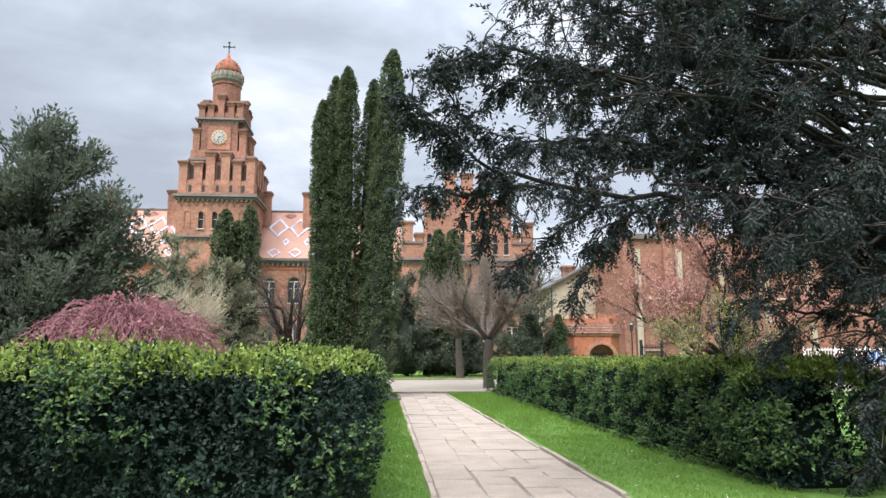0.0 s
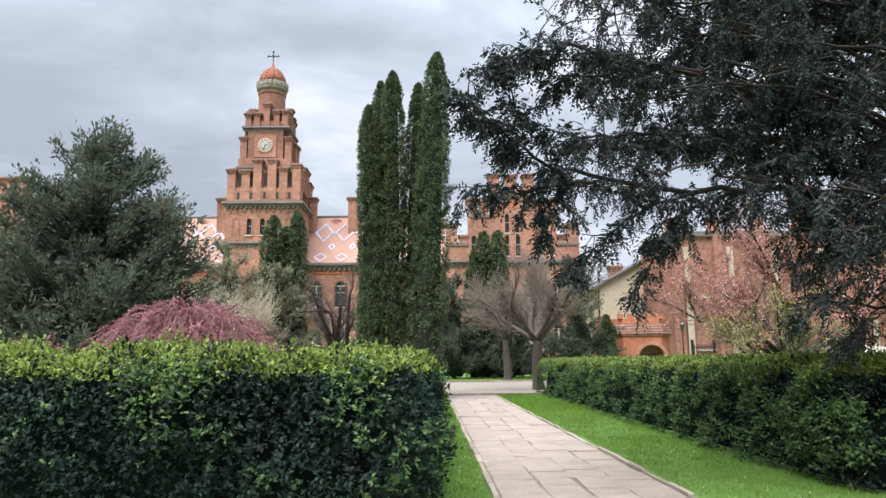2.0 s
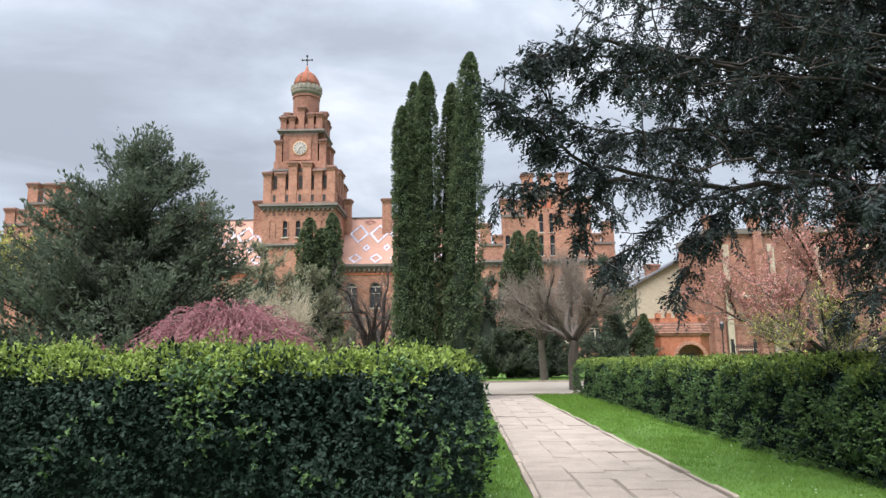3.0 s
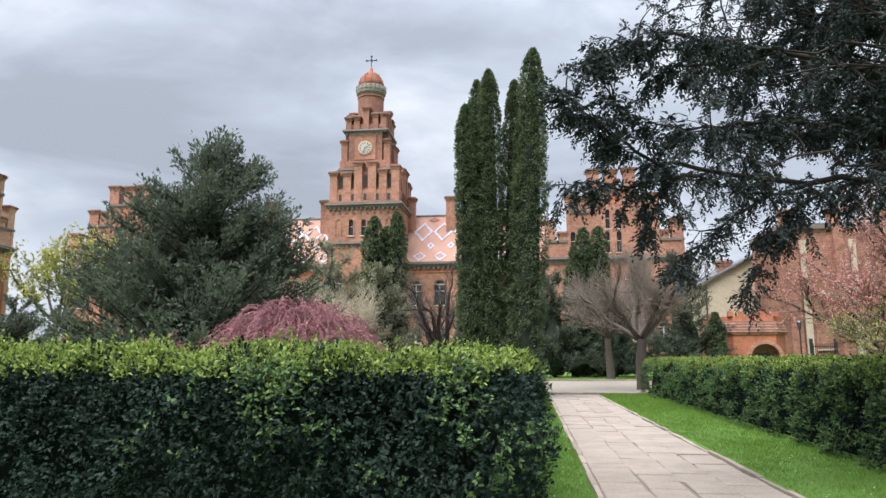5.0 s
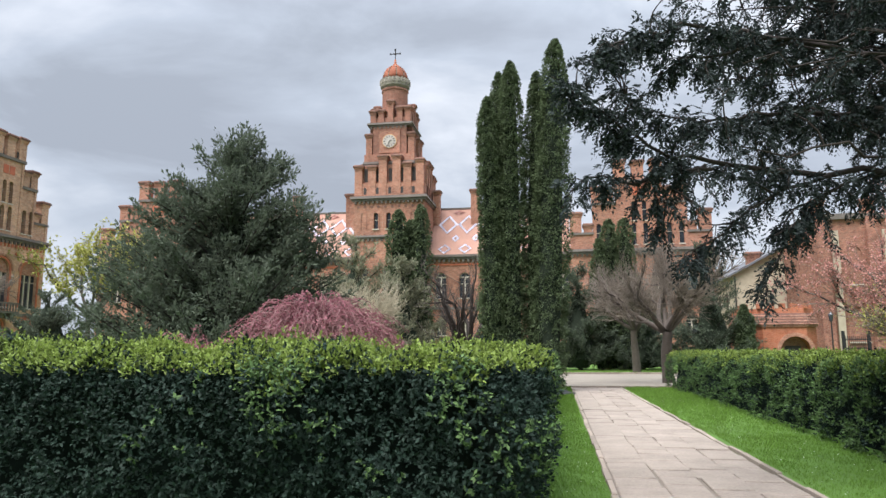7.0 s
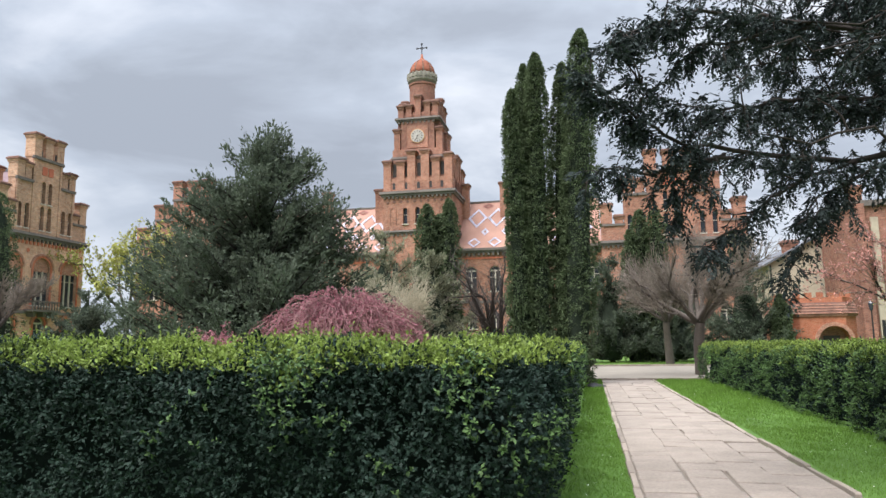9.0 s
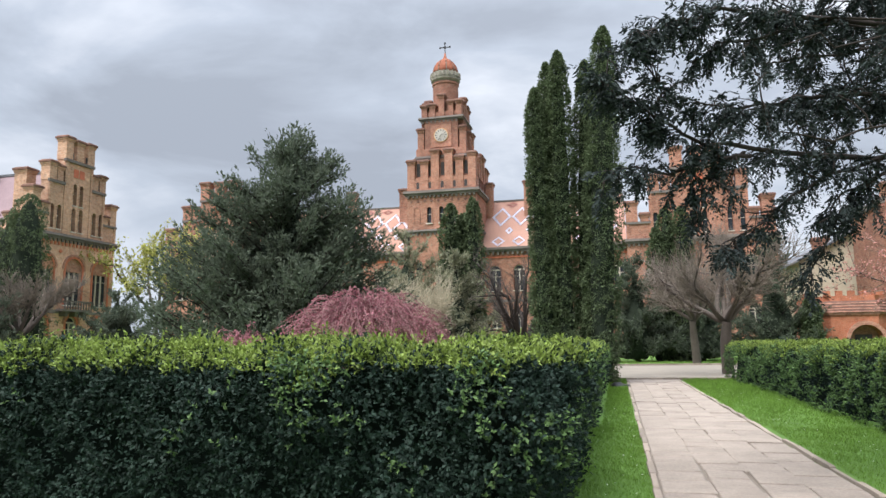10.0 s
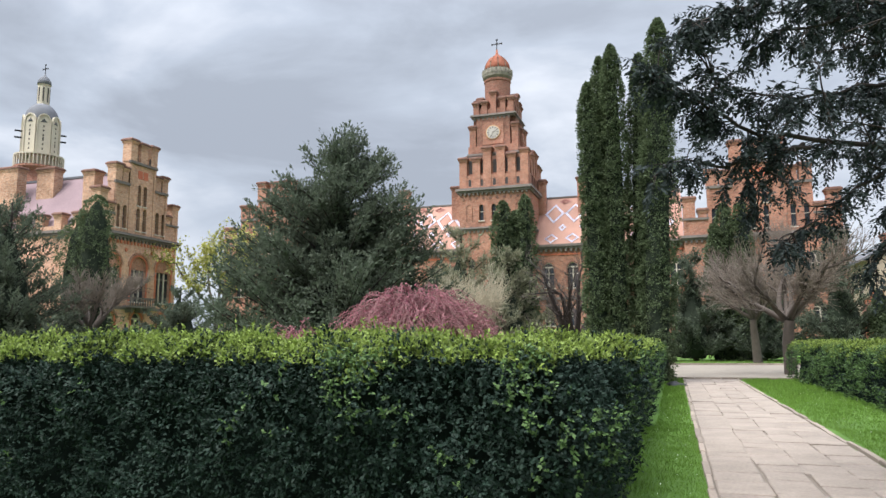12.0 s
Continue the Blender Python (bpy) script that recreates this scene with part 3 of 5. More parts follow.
def bare_tree(name, label, at, h, spread, trunk_h, trunk_r, seed, limbs=6, twigs=14, twig_len=1.3, bark=None, twig_mat=None, up=0.6, leaf_mat=None, leaf_size=0.1, leaf_n=0, group="bare pollarded trees", twig_r=0.016):
    """A pollarded tree: stout trunk, crooked limbs ending in knobs, brooms of thin twigs."""
    rng = np.random.default_rng(seed)
    ob = thing(name, label, "tree", pose(*at), group)
    t, tw = Tubes(8), Tubes(3)
    t.add(bend((0, 0, -0.05), (0, 0, 1), trunk_h, 5, rng, 0.04), trunk_r * 1.15, trunk_r * 0.8)
    tips = []
    for k in range(limbs):
        a = 2 * math.pi * (k + rng.uniform(-0.3, 0.3)) / limbs
        d = np.array((math.cos(a), math.sin(a), up * rng.uniform(0.7, 1.6)))
        ln = math.hypot(spread, h - trunk_h) * rng.uniform(0.42, 0.55)
        c = bend((0, 0, trunk_h - 0.1), d, ln, 6, rng, 0.13, (0, 0, 0.5))
        t.add(c, trunk_r * 0.58, trunk_r * 0.26)
        for j in range(4):
            s = c[rng.integers(2, 7)]
            dd = unit(d + rng.normal(0, 0.6, 3) + (0, 0, 0.3))
            c2 = bend(s, dd, ln * rng.uniform(0.3, 0.6), 4, rng, 0.16, (0, 0, 0.3))
            t.add(c2, trunk_r * 0.2, trunk_r * 0.08)
            tips += [(q, dd) for q in c2[1:]]
        tips += [(q, d) for q in c[3:]]
    ends = []
    for s, d in tips:
        for j in range(twigs // 3 + 1):
            dd = unit(unit(s - (0, 0, trunk_h - 0.3)) * 0.8 + rng.normal(0, 0.42, 3) + (0, 0, 0.12))
            c = bend(s, dd, twig_len * rng.uniform(0.4, 1.0), 3, rng, 0.12, (0, 0, 0.15))
            tw.add(c, twig_r, twig_r * 0.4)
            ends.append(c)
            for _ in range(1):
                c3 = bend(c[rng.integers(1, 3)], dd + rng.normal(0, 0.5, 3), twig_len * rng.uniform(0.25, 0.5), 2, rng, 0.15)
                tw.add(c3, twig_r * 0.65, twig_r * 0.3)
                ends.append(c3)
    t.part("trunk", bark or BARK, ob)
    tagged(tw.part("twig", twig_mat or TWIG, ob), kind="stuff")
    if leaf_mat:
        c = np.concatenate(ends)
        p = c[rng.integers(0, len(c), leaf_n)] + rng.normal(0, 0.05, (leaf_n, 3))
        size = leaf_size * rng.uniform(0.6, 1.4, leaf_n)
        quads_object("foliage", leaf_quads(p, rng.normal(0, 1, p.shape), rng.normal(0, 1, p.shape), size, size * 0.7), leaf_mat, ob)
    return ob


def hanging_yew(at, seed):
    """The old yew that overhangs the path: crooked limbs, branches off them, nodding leafy shoots."""
    rng = np.random.default_rng(seed)
    ob = thing("overhanging_yew", "old dark yew with long drooping branches over the path", "tree", pose(*at))
    t, tw = Tubes(8), Tubes(3)
    t.add(bend((0, 0, -0.05), (-0.05, 0, 1), 8.5, 8, rng, 0.05), 0.34, 0.08)
    base = np.array(at)
    # long low limbs in the world, from the tip inward; the first three reach the trunk, the rest spring from them
    low = [[(0.56, 6.93, 4.54), (0.96, 7.16, 4.78), (1.74, 7.58, 5.02), (2.77, 8.11, 5.0)],
           [(1.1, 7.26, 3.97), (1.64, 7.56, 3.93), (2.3, 7.9, 4.13), (3.13, 8.31, 4.19), (3.97, 8.7, 4.33)],
           [(0.2, 6.71, 4.09), (0.48, 6.89, 3.88), (0.87, 7.13, 3.7), (1.34, 7.41, 3.49), (2.02, 7.78, 3.51), (2.99, 8.27, 3.48), (3.9, 8.7, 3.57)],
           [(1.1, 7.25, 4.36), (1.4, 7.41, 4.6), (1.88, 7.67, 4.73), (2.77, 8.11, 5.0)],
           [(0.18, 6.72, 3.06), (0.46, 6.89, 3.24), (1.03, 7.24, 3.26), (1.65, 7.58, 3.43)],
           [(1.05, 7.26, 2.73), (1.15, 7.31, 3.16), (1.59, 7.55, 3.47)],
           [(1.32, 7.42, 2.45), (1.69, 7.62, 2.72), (1.9, 7.73, 2.96), (2.42, 7.99, 3.3), (3.07, 8.31, 3.49)],
           [(0.78, 7.07, 4.13), (0.7, 7.02, 3.82)],
           [(2.2, 7.9, 2.15), (2.32, 7.98, 2.5), (2.75, 8.15, 3.0), (3.07, 8.31, 3.49)],
           [(2.34, 7.97, 2.77), (2.61, 8.1, 3.08), (3.06, 8.31, 3.35), (3.9, 8.7, 3.58)]]
    limbs = [(pts, k < 3, True) for k, pts in enumerate(low)]
    limbs += [([p], True, False) for p in ((5.2, 7.2, 0.6), (5.0, 6.9, 1.3), (5.7, 7.7, 0.5), (5.6, 7.0, 2.0), (6.2, 7.4, 1.1), (4.4, 8.6, 2.2), (5.4, 7.6, 1.7))]
    while len(limbs) < 100:
        # the crown is thick on the tree's own side and lifts where it crosses the path
        x, y, z = rng.uniform(1.2, 8.0), rng.uniform(6.6, 11.0), rng.uniform(2.2, 8.0)
        u, w = x / y, (z - 1.55) / y
        if w < 0.6 and rng.random() < (1.0 if u < 0.46 else 0.0 if u > 0.85 else 0.7 if w < 0.3 else 0.14) and ((u > 0.17 and w > 0.42) or (u > 0.23 and w > 0.28) or (u > 0.46 and w > 0.10)):
            limbs.append(([(x, y, z)], True, False))

    def line_to(points, steps, rough):
        knots, u = np.linspace(0, 1, len(points)), np.linspace(0, 1, steps)
        c = np.stack([np.interp(u, knots, points[:, i]) for i in range(3)], 1)
        for _ in range(2):
            c[1:-1] = (c[:-2] + 2 * c[1:-1] + c[2:]) / 4
        c[1:-1] += rng.normal(0, rough, (steps - 2, 3))
        return c

    seg_a, seg_w, seg_l = [], [], []

    def leafy(c, every, long, start=0.0):
        """Nodding shoots along a branch, each set with leaf sprays on both sides."""
        ln = np.linalg.norm(np.diff(c, axis=0), axis=1).sum()
        u = np.linspace(0, 1, len(c))
        way = np.gradient(c, axis=0)
        for _ in range(max(2, int(ln * (1 - start) / every))):
            f = start + (1 - start) * rng.random()
            s = np.array([np.interp(f, u, c[:, i]) for i in range(3)])
            w = unit(np.array([np.interp(f, u, way[:, i]) for i in range(3)]))
            d = unit(w * 0.7 + rng.normal(0, 0.55, 3) + (0, 0, 0.05))
            c2 = bend(s, d, long * rng.uniform(0.45, 1.3) * (1.15 - 0.35 * f), 3, rng, 0.16, (0, 0, -1.1))
            tw.add(c2, 0.007, 0.003)
            for q, v in zip(c2[1:], np.diff(c2, axis=0)):
                v = unit(v)
                across = unit(np.cross(v, (0, 0, 1)) + rng.normal(0, 0.3, 3))
                for sign in (-1, 1):
                    seg_a.append(q + rng.normal(0, 0.012, 3))
                    seg_w.append(unit(v * 0.75 + across * sign * rng.uniform(0.3, 1.0) + (0, 0, rng.uniform(-0.75, 0.1))))
                    seg_l.append(rng.uniform(0.07, 0.17))

    for pts, to_trunk, is_low in limbs:
        line = [np.array(q) - base for q in pts]
        if to_trunk:
            root = np.array((0, 0, min(8.0, max(1.5, pts[-1][2] * 0.85 + 0.3))))
            line += [line[-1] * 0.6 + root * 0.4 + rng.normal(0, 0.3, 3) + (0, 0, 0.3), root * 0.75 + line[-1] * 0.25 + rng.normal(0, 0.2, 3), root]
        c = line_to(np.array(line[::-1]), 24 if to_trunk else 10, 0.03 if is_low else 0.05)
        limb = Tubes(7)
        limb.add(c, 0.055 if to_trunk else 0.022, 0.006)
        limb.part("limb", BARK_DARK, ob)
        if is_low:
            leafy(c, 0.045 if to_trunk else 0.06, 0.30 if to_trunk else 0.24, 0.45 if to_trunk else 0.05)
        tip_way = unit(c[-1] - c[len(c) // 2])
        for _ in range(3 if is_low else 8):
            f = rng.uniform(0.5 if to_trunk else 0.1, 1.0)
            s = np.array([np.interp(f, np.linspace(0, 1, len(c)), c[:, i]) for i in range(3)])
            d = tip_way * 0.45 + rng.normal(0, 0.7, 3) + (0, 0, 0.1)
            b = bend(s, d, (0.35 if is_low else 0.95) * rng.uniform(0.6, 1.3), 6, rng, 0.15, (0, 0, -0.35))
            tw.add(b, 0.014, 0.005)
            leafy(b, 0.11, 0.30, 0.15)
    t.part("trunk", BARK_DARK, ob, "dark furrowed trunk and limbs")
    tagged(tw.part("side_branch", BARK_DARK, ob), kind="stuff")
    a, w, z = np.array(seg_a), np.array(seg_w), np.array(seg_l)
    k = 8
    i = np.repeat(np.arange(len(a)), k)
    f = np.tile(np.linspace(0.0, 1, k), len(a))
    across = unit(np.cross(w, rng.normal(0, 0.45, w.shape) + (0, 0, 1)))
    sign = np.tile(np.where(np.arange(k) % 2, 1, -1), len(a))[:, None]
    p = a[i] + w[i] * (z[i] * f)[:, None]
    p[:, 2] -= 0.3 * z[i] * f ** 2
    d = w[i] * 0.9 + across[i] * sign * 0.8 + rng.normal(0, 0.15, p.shape) + (0, 0, -0.12)
    size = 0.068 * rng.uniform(0.7, 1.25, len(p)) * (1.15 - 0.45 * f)
    quads_object("needles", leaf_quads(p, d, rng.normal(0, 0.6, p.shape) + (0, 0, 0.8), size, 0.024), LEAF_YEW, ob, "flat sprays of dark green needles")
    return ob


def daisies():
    """Tiny white flowers scattered in the lawn strips."""
    rng = np.random.default_rng(9)
    n = 150
    p = np.concatenate([np.stack([rng.uniform(-0.1, 0.5, n // 3), rng.uniform(6, 18, n // 3), rng.uniform(0.05, 0.09, n // 3)], 1),
                        np.stack([rng.uniform(2.85, 4.5, n), rng.uniform(6.5, 24, n), rng.uniform(0.05, 0.09, n)], 1)])
    d = rng.normal(0, 1, p.shape) * (1, 1, 0.2)
    ob = quads_object("daisies", leaf_quads(p, d, np.tile((0.0, 0, 1), (len(p), 1)), 0.022, 0.02), WHITE_PAINT)
    tagged(ob, "tiny white daisies scattered in the grass", "flowers", kind="stuff")


def grass_blades():
    """Fresh blades on the lawn strips beside the path, thinning out with distance."""
    rng = np.random.default_rng(5)
    pts = []
    for x0, x1, y0, y1, dens in ((-0.4, 0.55, 5.5, 14, 2200), (-0.1, 0.52, 14, 29.8, 1100), (2.82, 4.7, 6.5, 14, 1800), (2.72, 4.7, 14, 30.0, 800), (5.8, 9.0, 6.0, 12, 350), (-6, 18, 47.6, 56, 50)):
        n = int((x1 - x0) * (y1 - y0) * dens)
        p = np.stack([rng.uniform(x0, x1, n), rng.uniform(y0, y1, n), np.zeros(n)], 1)
        pts.append(p)
    p = np.concatenate(pts)
    n = len(p)
    far = np.clip(p[:, 1] / 14, 0.7, 3.2)
    d = rng.normal(0, 0.42, (n, 3)) + (0, 0, 1)
    h = rng.uniform(0.035, 0.085, n) * np.clip(far, 0.8, 1.5) * (0.75 + 0.5 * (np.sin(p[:, 0] * 5.1 + p[:, 1] * 2.3) * np.sin(p[:, 1] * 3.7) > 0.1))
    ob = quads_object("grass", leaf_quads(p, d, rng.normal(0, 1, (n, 3)), h, 0.007 * far), GRASS)
    tagged(ob, "short fresh green grass beside the path", "grass", kind="stuff")

# ---- buildings ----


def cut(ob, cutters):
    """Cuts openings into a wall."""
    cutter_me = bpy.data.meshes.new("cutter")
    cutters.to_mesh(cutter_me)
    cutters.free()
    cutter = bpy.data.objects.new("cutter", cutter_me)
    scene.collection.objects.link(cutter)
    cutter.matrix_world = ob.matrix_world
    mod = ob.modifiers.new("openings", "BOOLEAN")
    mod.operation, mod.object, mod.solver = "DIFFERENCE", cutter, "EXACT"
    par, ob.parent = ob.parent, None
    bpy.context.view_layer.update()
    me = bpy.data.meshes.new_from_object(ob.evaluated_get(bpy.context.evaluated_depsgraph_get()))
    ob.modifiers.clear()
    ob.data = me
    ob.parent = par
    bpy.data.objects.remove(cutter)
    bpy.data.meshes.remove(cutter_me)


def join_bm(target, other):
    me = bpy.data.meshes.new("tmp")
    other.to_mesh(me)
    other.free()
    target.from_mesh(me)
    bpy.data.meshes.remove(me)


def openings_bm(specs, y0, y1):
    bm = bmesh.new()
    for cx, w, z0, z1 in specs:
        join_bm(bm, extrude_outline(arch_outline(cx, w, z0, z1), y0, y1))
    return bm


def arched_window(parent, cx, w, z0, z1, y, lights=1, mat=None, dark=False, band=0.16):
    """A recessed round-headed window: brick band, sill, pane, mullions between its lights."""
    win = part("window", arch_band(cx, w, z0, z1, band, y - 0.07, y + 0.02), mat or BRICK_DARK, parent)
    part("pane", extrude_outline(arch_outline(cx, w - 0.02, z0 + 0.01, z1 - 0.01), y + 0.34, y + 0.38), DARK_VOID if dark else GLASS, win)
    part("sill", boxes((cx - w / 2 - band, cx + w / 2 + band, y - 0.14, y + 0.3, z0 - 0.12, z0)), FRAME_WHITE, win)
    if not dark:
        for k in range(1, lights):
            x = cx - w / 2 + w * k / lights
            part("mullion", boxes((x - 0.07, x + 0.07, y + 0.18, y + 0.32, z0, z1 - w * 0.42)), FRAME_WHITE, win)
        if lights > 1:
            zt = z1 - w * 0.42
            bm = arch_band(cx, w - 0.14, zt - 0.1, z1 - 0.07, 0.06, y + 0.18, y + 0.30)
            box(bm, cx - w / 2, cx + w / 2, y + 0.19, y + 0.31, zt - 0.06, zt + 0.10)
            part("tracery", bm, FRAME_WHITE, win)
        part("glazing_bar", boxes((cx - w / 2, cx + w / 2, y + 0.27, y + 0.33, z0 + (z1 - z0) * 0.55, z0 + (z1 - z0) * 0.55 + 0.07)), FRAME_WHITE, win)
    return win


def pier(parent, cx, w, y0, d, z0, z1, mat, name="merlon"):
    """A brick pier with a corbelled cap of three courses."""
    y1 = y0 + d
    h = w / 2
    ob = part(name, boxes((cx - h, cx + h, y0, y1, z0, z1 - 0.62), (cx - h - 0.06, cx + h + 0.06, y0 - 0.06, y1 + 0.06, z1 - 0.62, z1 - 0.48), (cx - h - 0.11, cx + h + 0.11, y0 - 0.11, y1 + 0.11, z1 - 0.48, z1 - 0.30)), mat, parent)
    part("cap", boxes((cx - h - 0.20, cx + h + 0.20, y0 - 0.20, y1 + 0.20, z1 - 0.30, z1 - 0.12), (cx - h - 0.14, cx + h + 0.14, y0 - 0.14, y1 + 0.14, z1 - 0.12, z1, 0.08)), BRICK_CAP, ob)
    return ob


def cornice(parent, x0, x1, y0, y1, z, mat=None, out=0.35, h=0.5, dentils=True, name="cornice"):
    """A cornice round a block: two courses, and small dentils beneath on the front."""
    bm = boxes((x0 - out * 0.55, x1 + out * 0.55, y0 - out * 0.55, y1 + out * 0.55, z - h * 0.5, z - 0.02), (x0 - out, x1 + out, y0 - out, y1 + out, z - 0.02, z + h * 0.5, 0.04))
    if dentils:
        x = x0 + 0.1
        while x < x1 - 0.2:
            box(bm, x, x + 0.22, y0 - out * 0.5, y0 + 0.01, z - h * 0.5 - 0.28, z - h * 0.5)
            x += 0.55
    return part(name, bm, mat or STONE, parent)


def slots(parent, xs, y, z0, z1, w=0.42):
    for x in xs:
        part("slot", extrude_outline(arch_outline(x, w, z0, z1, 6), y - 0.012, y + 0.02), DARK_VOID, parent, "dark open slot")


def stepped_gable(parent, wd, z0, mat, windows=True, depth=1.0):
    """A crow-stepped gable whose steps carry capped piers; front at local y 0, centred on x 0."""
    s = wd / 12.0
    e = wd / 2
    c, m_ = 2.0 * s, 4.0 * s
    steps = [(-e, z0), (-e, z0 + 1.9), (-m_, z0 + 1.9), (-m_, z0 + 5.4), (-c, z0 + 5.4), (-c, z0 + 8.0)]
    wall = part("gable_wall", extrude_outline(steps + [(-x, z) for x, z in steps[::-1]], 0.0, depth), mat, parent)
    for sx in (-1, 1):
        pier(parent, sx * (e - 0.5 * s), 1.0 * s, -0.06, 1.1, z0 + 1.9, z0 + 4.5, mat)
        pier(parent, sx * (m_ + 0.42 * s), 0.7 * s, 0.0, 1.0, z0 + 1.9, z0 + 3.1, mat)
        pier(parent, sx * (m_ - 0.42 * s), 0.95 * s, -0.06, 1.1, z0 + 5.4, z0 + 7.5, mat)
        pier(parent, sx * (c + 0.55 * s), 0.8 * s, 0.0, 1.0, z0 + 5.4, z0 + 7.3, mat)
        pier(parent, sx * (c - 0.42 * s), 0.98 * s, -0.10, 1.15, z0 + 8.0, z0 + 10.6, mat)
        for xe, zt in ((e - 0.16, 1.8), (m_ - 0.16, 5.3), (c - 0.16, 7.9)):
            part("pilaster_strip", boxes((sx * xe - 0.16, sx * xe + 0.16, -0.09, 0.08, z0, z0 + zt)), mat, parent)
        part("string_course", boxes((min(sx * c, sx * m_) - 0.1, max(sx * c, sx * m_) + 0.1, -0.16, 0.1, z0 + 5.2, z0 + 5.5)), STONE, parent)
        part("string_course", boxes((min(sx * m_, sx * e) - 0.1, max(sx * m_, sx * e) + 0.1, -0.14, 0.1, z0 + 1.75, z0 + 2.0)), STONE, parent)
        slots(parent, (sx * (m_ - 1.0 * s), sx * (c + 0.3 * s)), 0.05, z0 + 5.65, z0 + 6.2, 0.3)
        part("panel", boxes((sx * 3.0 * s - 0.75, sx * 3.0 * s - 0.1, 0.01, 0.06, z0 + 3.9, z0 + 4.7)), PLASTER_RED, parent, "red terracotta panel")
        part("panel", boxes((sx * 3.0 * s + 0.1, sx * 3.0 * s + 0.75, 0.01, 0.06, z0 + 3.9, z0 + 4.7)), PLASTER_RED, parent, "red terracotta panel")
        part("panel", boxes((sx * (e - 1.5) - 0.3, sx * (e - 1.5) + 0.3, 0.06, 0.11, z0 + 0.6, z0 + 1.2)), PLASTER_RED, parent, "red terracotta panel")
    pier(parent, 0, 1.0 * s, -0.06, 1.1, z0 + 8.0, z0 + 10.5, mat)
    part("string_course", boxes((-c - 0.12, c + 0.12, -0.2, 0.1, z0 + 7.8, z0 + 8.1)), STONE, parent)
    slots(parent, (-1.0 * s, 1.0 * s), 0.0, z0 + 8.2, z0 + 8.9, 0.3)
    for x in (-0.42, 0.42):
        part("panel", boxes((x - 0.34, x + 0.34, -0.04, 0.01, z0 + 6.3, z0 + 7.2)), PLASTER_RED, parent, "red terracotta panel")
    if windows:
        specs = [(-0.45 * s, 0.5, z0 + 3.3, z0 + 5.6), (0.45 * s, 0.5, z0 + 3.3, z0 + 5.6)]
        for cx in (-3.0 * s, 0.0, 3.0 * s):
            specs += [(cx - 0.5 * s, 0.55, z0 + 0.5, z0 + 3.0), (cx + 0.5 * s, 0.55, z0 + 0.5, z0 + 3.0)]
        cut(wall, openings_bm(specs, -0.5, 0.5))
        for cx, w, a, b in specs:
            arched_window(parent, cx, w, a, b, 0.03, mat=mat, band=0.10)
    return wall


def diamond_strips(parent, x0, x1, place, tile, s0, half_w, half_s, t, name="tile_diamond", step=2.55, phase=0.0):
    """Diamond outlines of pale tile laid on a roof slope; place(x, s) gives a point of the slope."""
    k = 0
    while x0 + phase + k * step < x1 - half_w * 0.5:
        cx = x0 + phase + k * step
        k += 1
        outer = [(cx - half_w, s0), (cx, s0 + half_s), (cx + half_w, s0), (cx, s0 - half_s)]
        inner = [(cx - half_w + t * 1.3, s0), (cx, s0 + half_s - t * 1.6), (cx + half_w - t * 1.3, s0), (cx, s0 - half_s + t * 1.6)]
        bm = bmesh.new()
        o = [bm.verts.new(place(x, s)[0]) for x, s in outer]
        i = [bm.verts.new(place(x, s)[0]) for x, s in inner]
        for a in range(4):
            bm.faces.new((o[a], o[(a + 1) % 4], i[(a + 1) % 4], i[a]))
        bmesh.ops.solidify(bm, geom=bm.faces[:], thickness=0.03)
        bmesh.ops.recalc_face_normals(bm, faces=bm.faces)
        part(name, bm, tile, parent)


def pitched_roof(parent, x0, x1, y0, y1, z0, z1, mat, name="roof"):
    bm = bmesh.new()
    ym = (y0 + y1) / 2
    a = [bm.verts.new(p) for p in ((x0, y0, z0), (x0, ym, z1), (x0, y1, z0))]
    b = [bm.verts.new(p) for p in ((x1, y0, z0), (x1, ym, z1), (x1, y1, z0))]
    bm.faces.new(a)
    bm.faces.new(b[::-1])
    for k in range(3):
        bm.faces.new((a[k], b[k], b[(k + 1) % 3], a[(k + 1) % 3]))
    bmesh.ops.recalc_face_normals(bm, faces=bm.faces)
    roof = part(name, bm, mat, parent)
    part("ridge", boxes((x0, x1, ym - 0.14, ym + 0.14, z1 - 0.06, z1 + 0.16)), STONE, roof)
    return roof


def chimney(parent, cx, cy, z0, z1, w=1.15, d=0.9, mat=None):
    return pier(parent, cx, w, cy, d, z0, z1, mat or BRICK, "chimney")


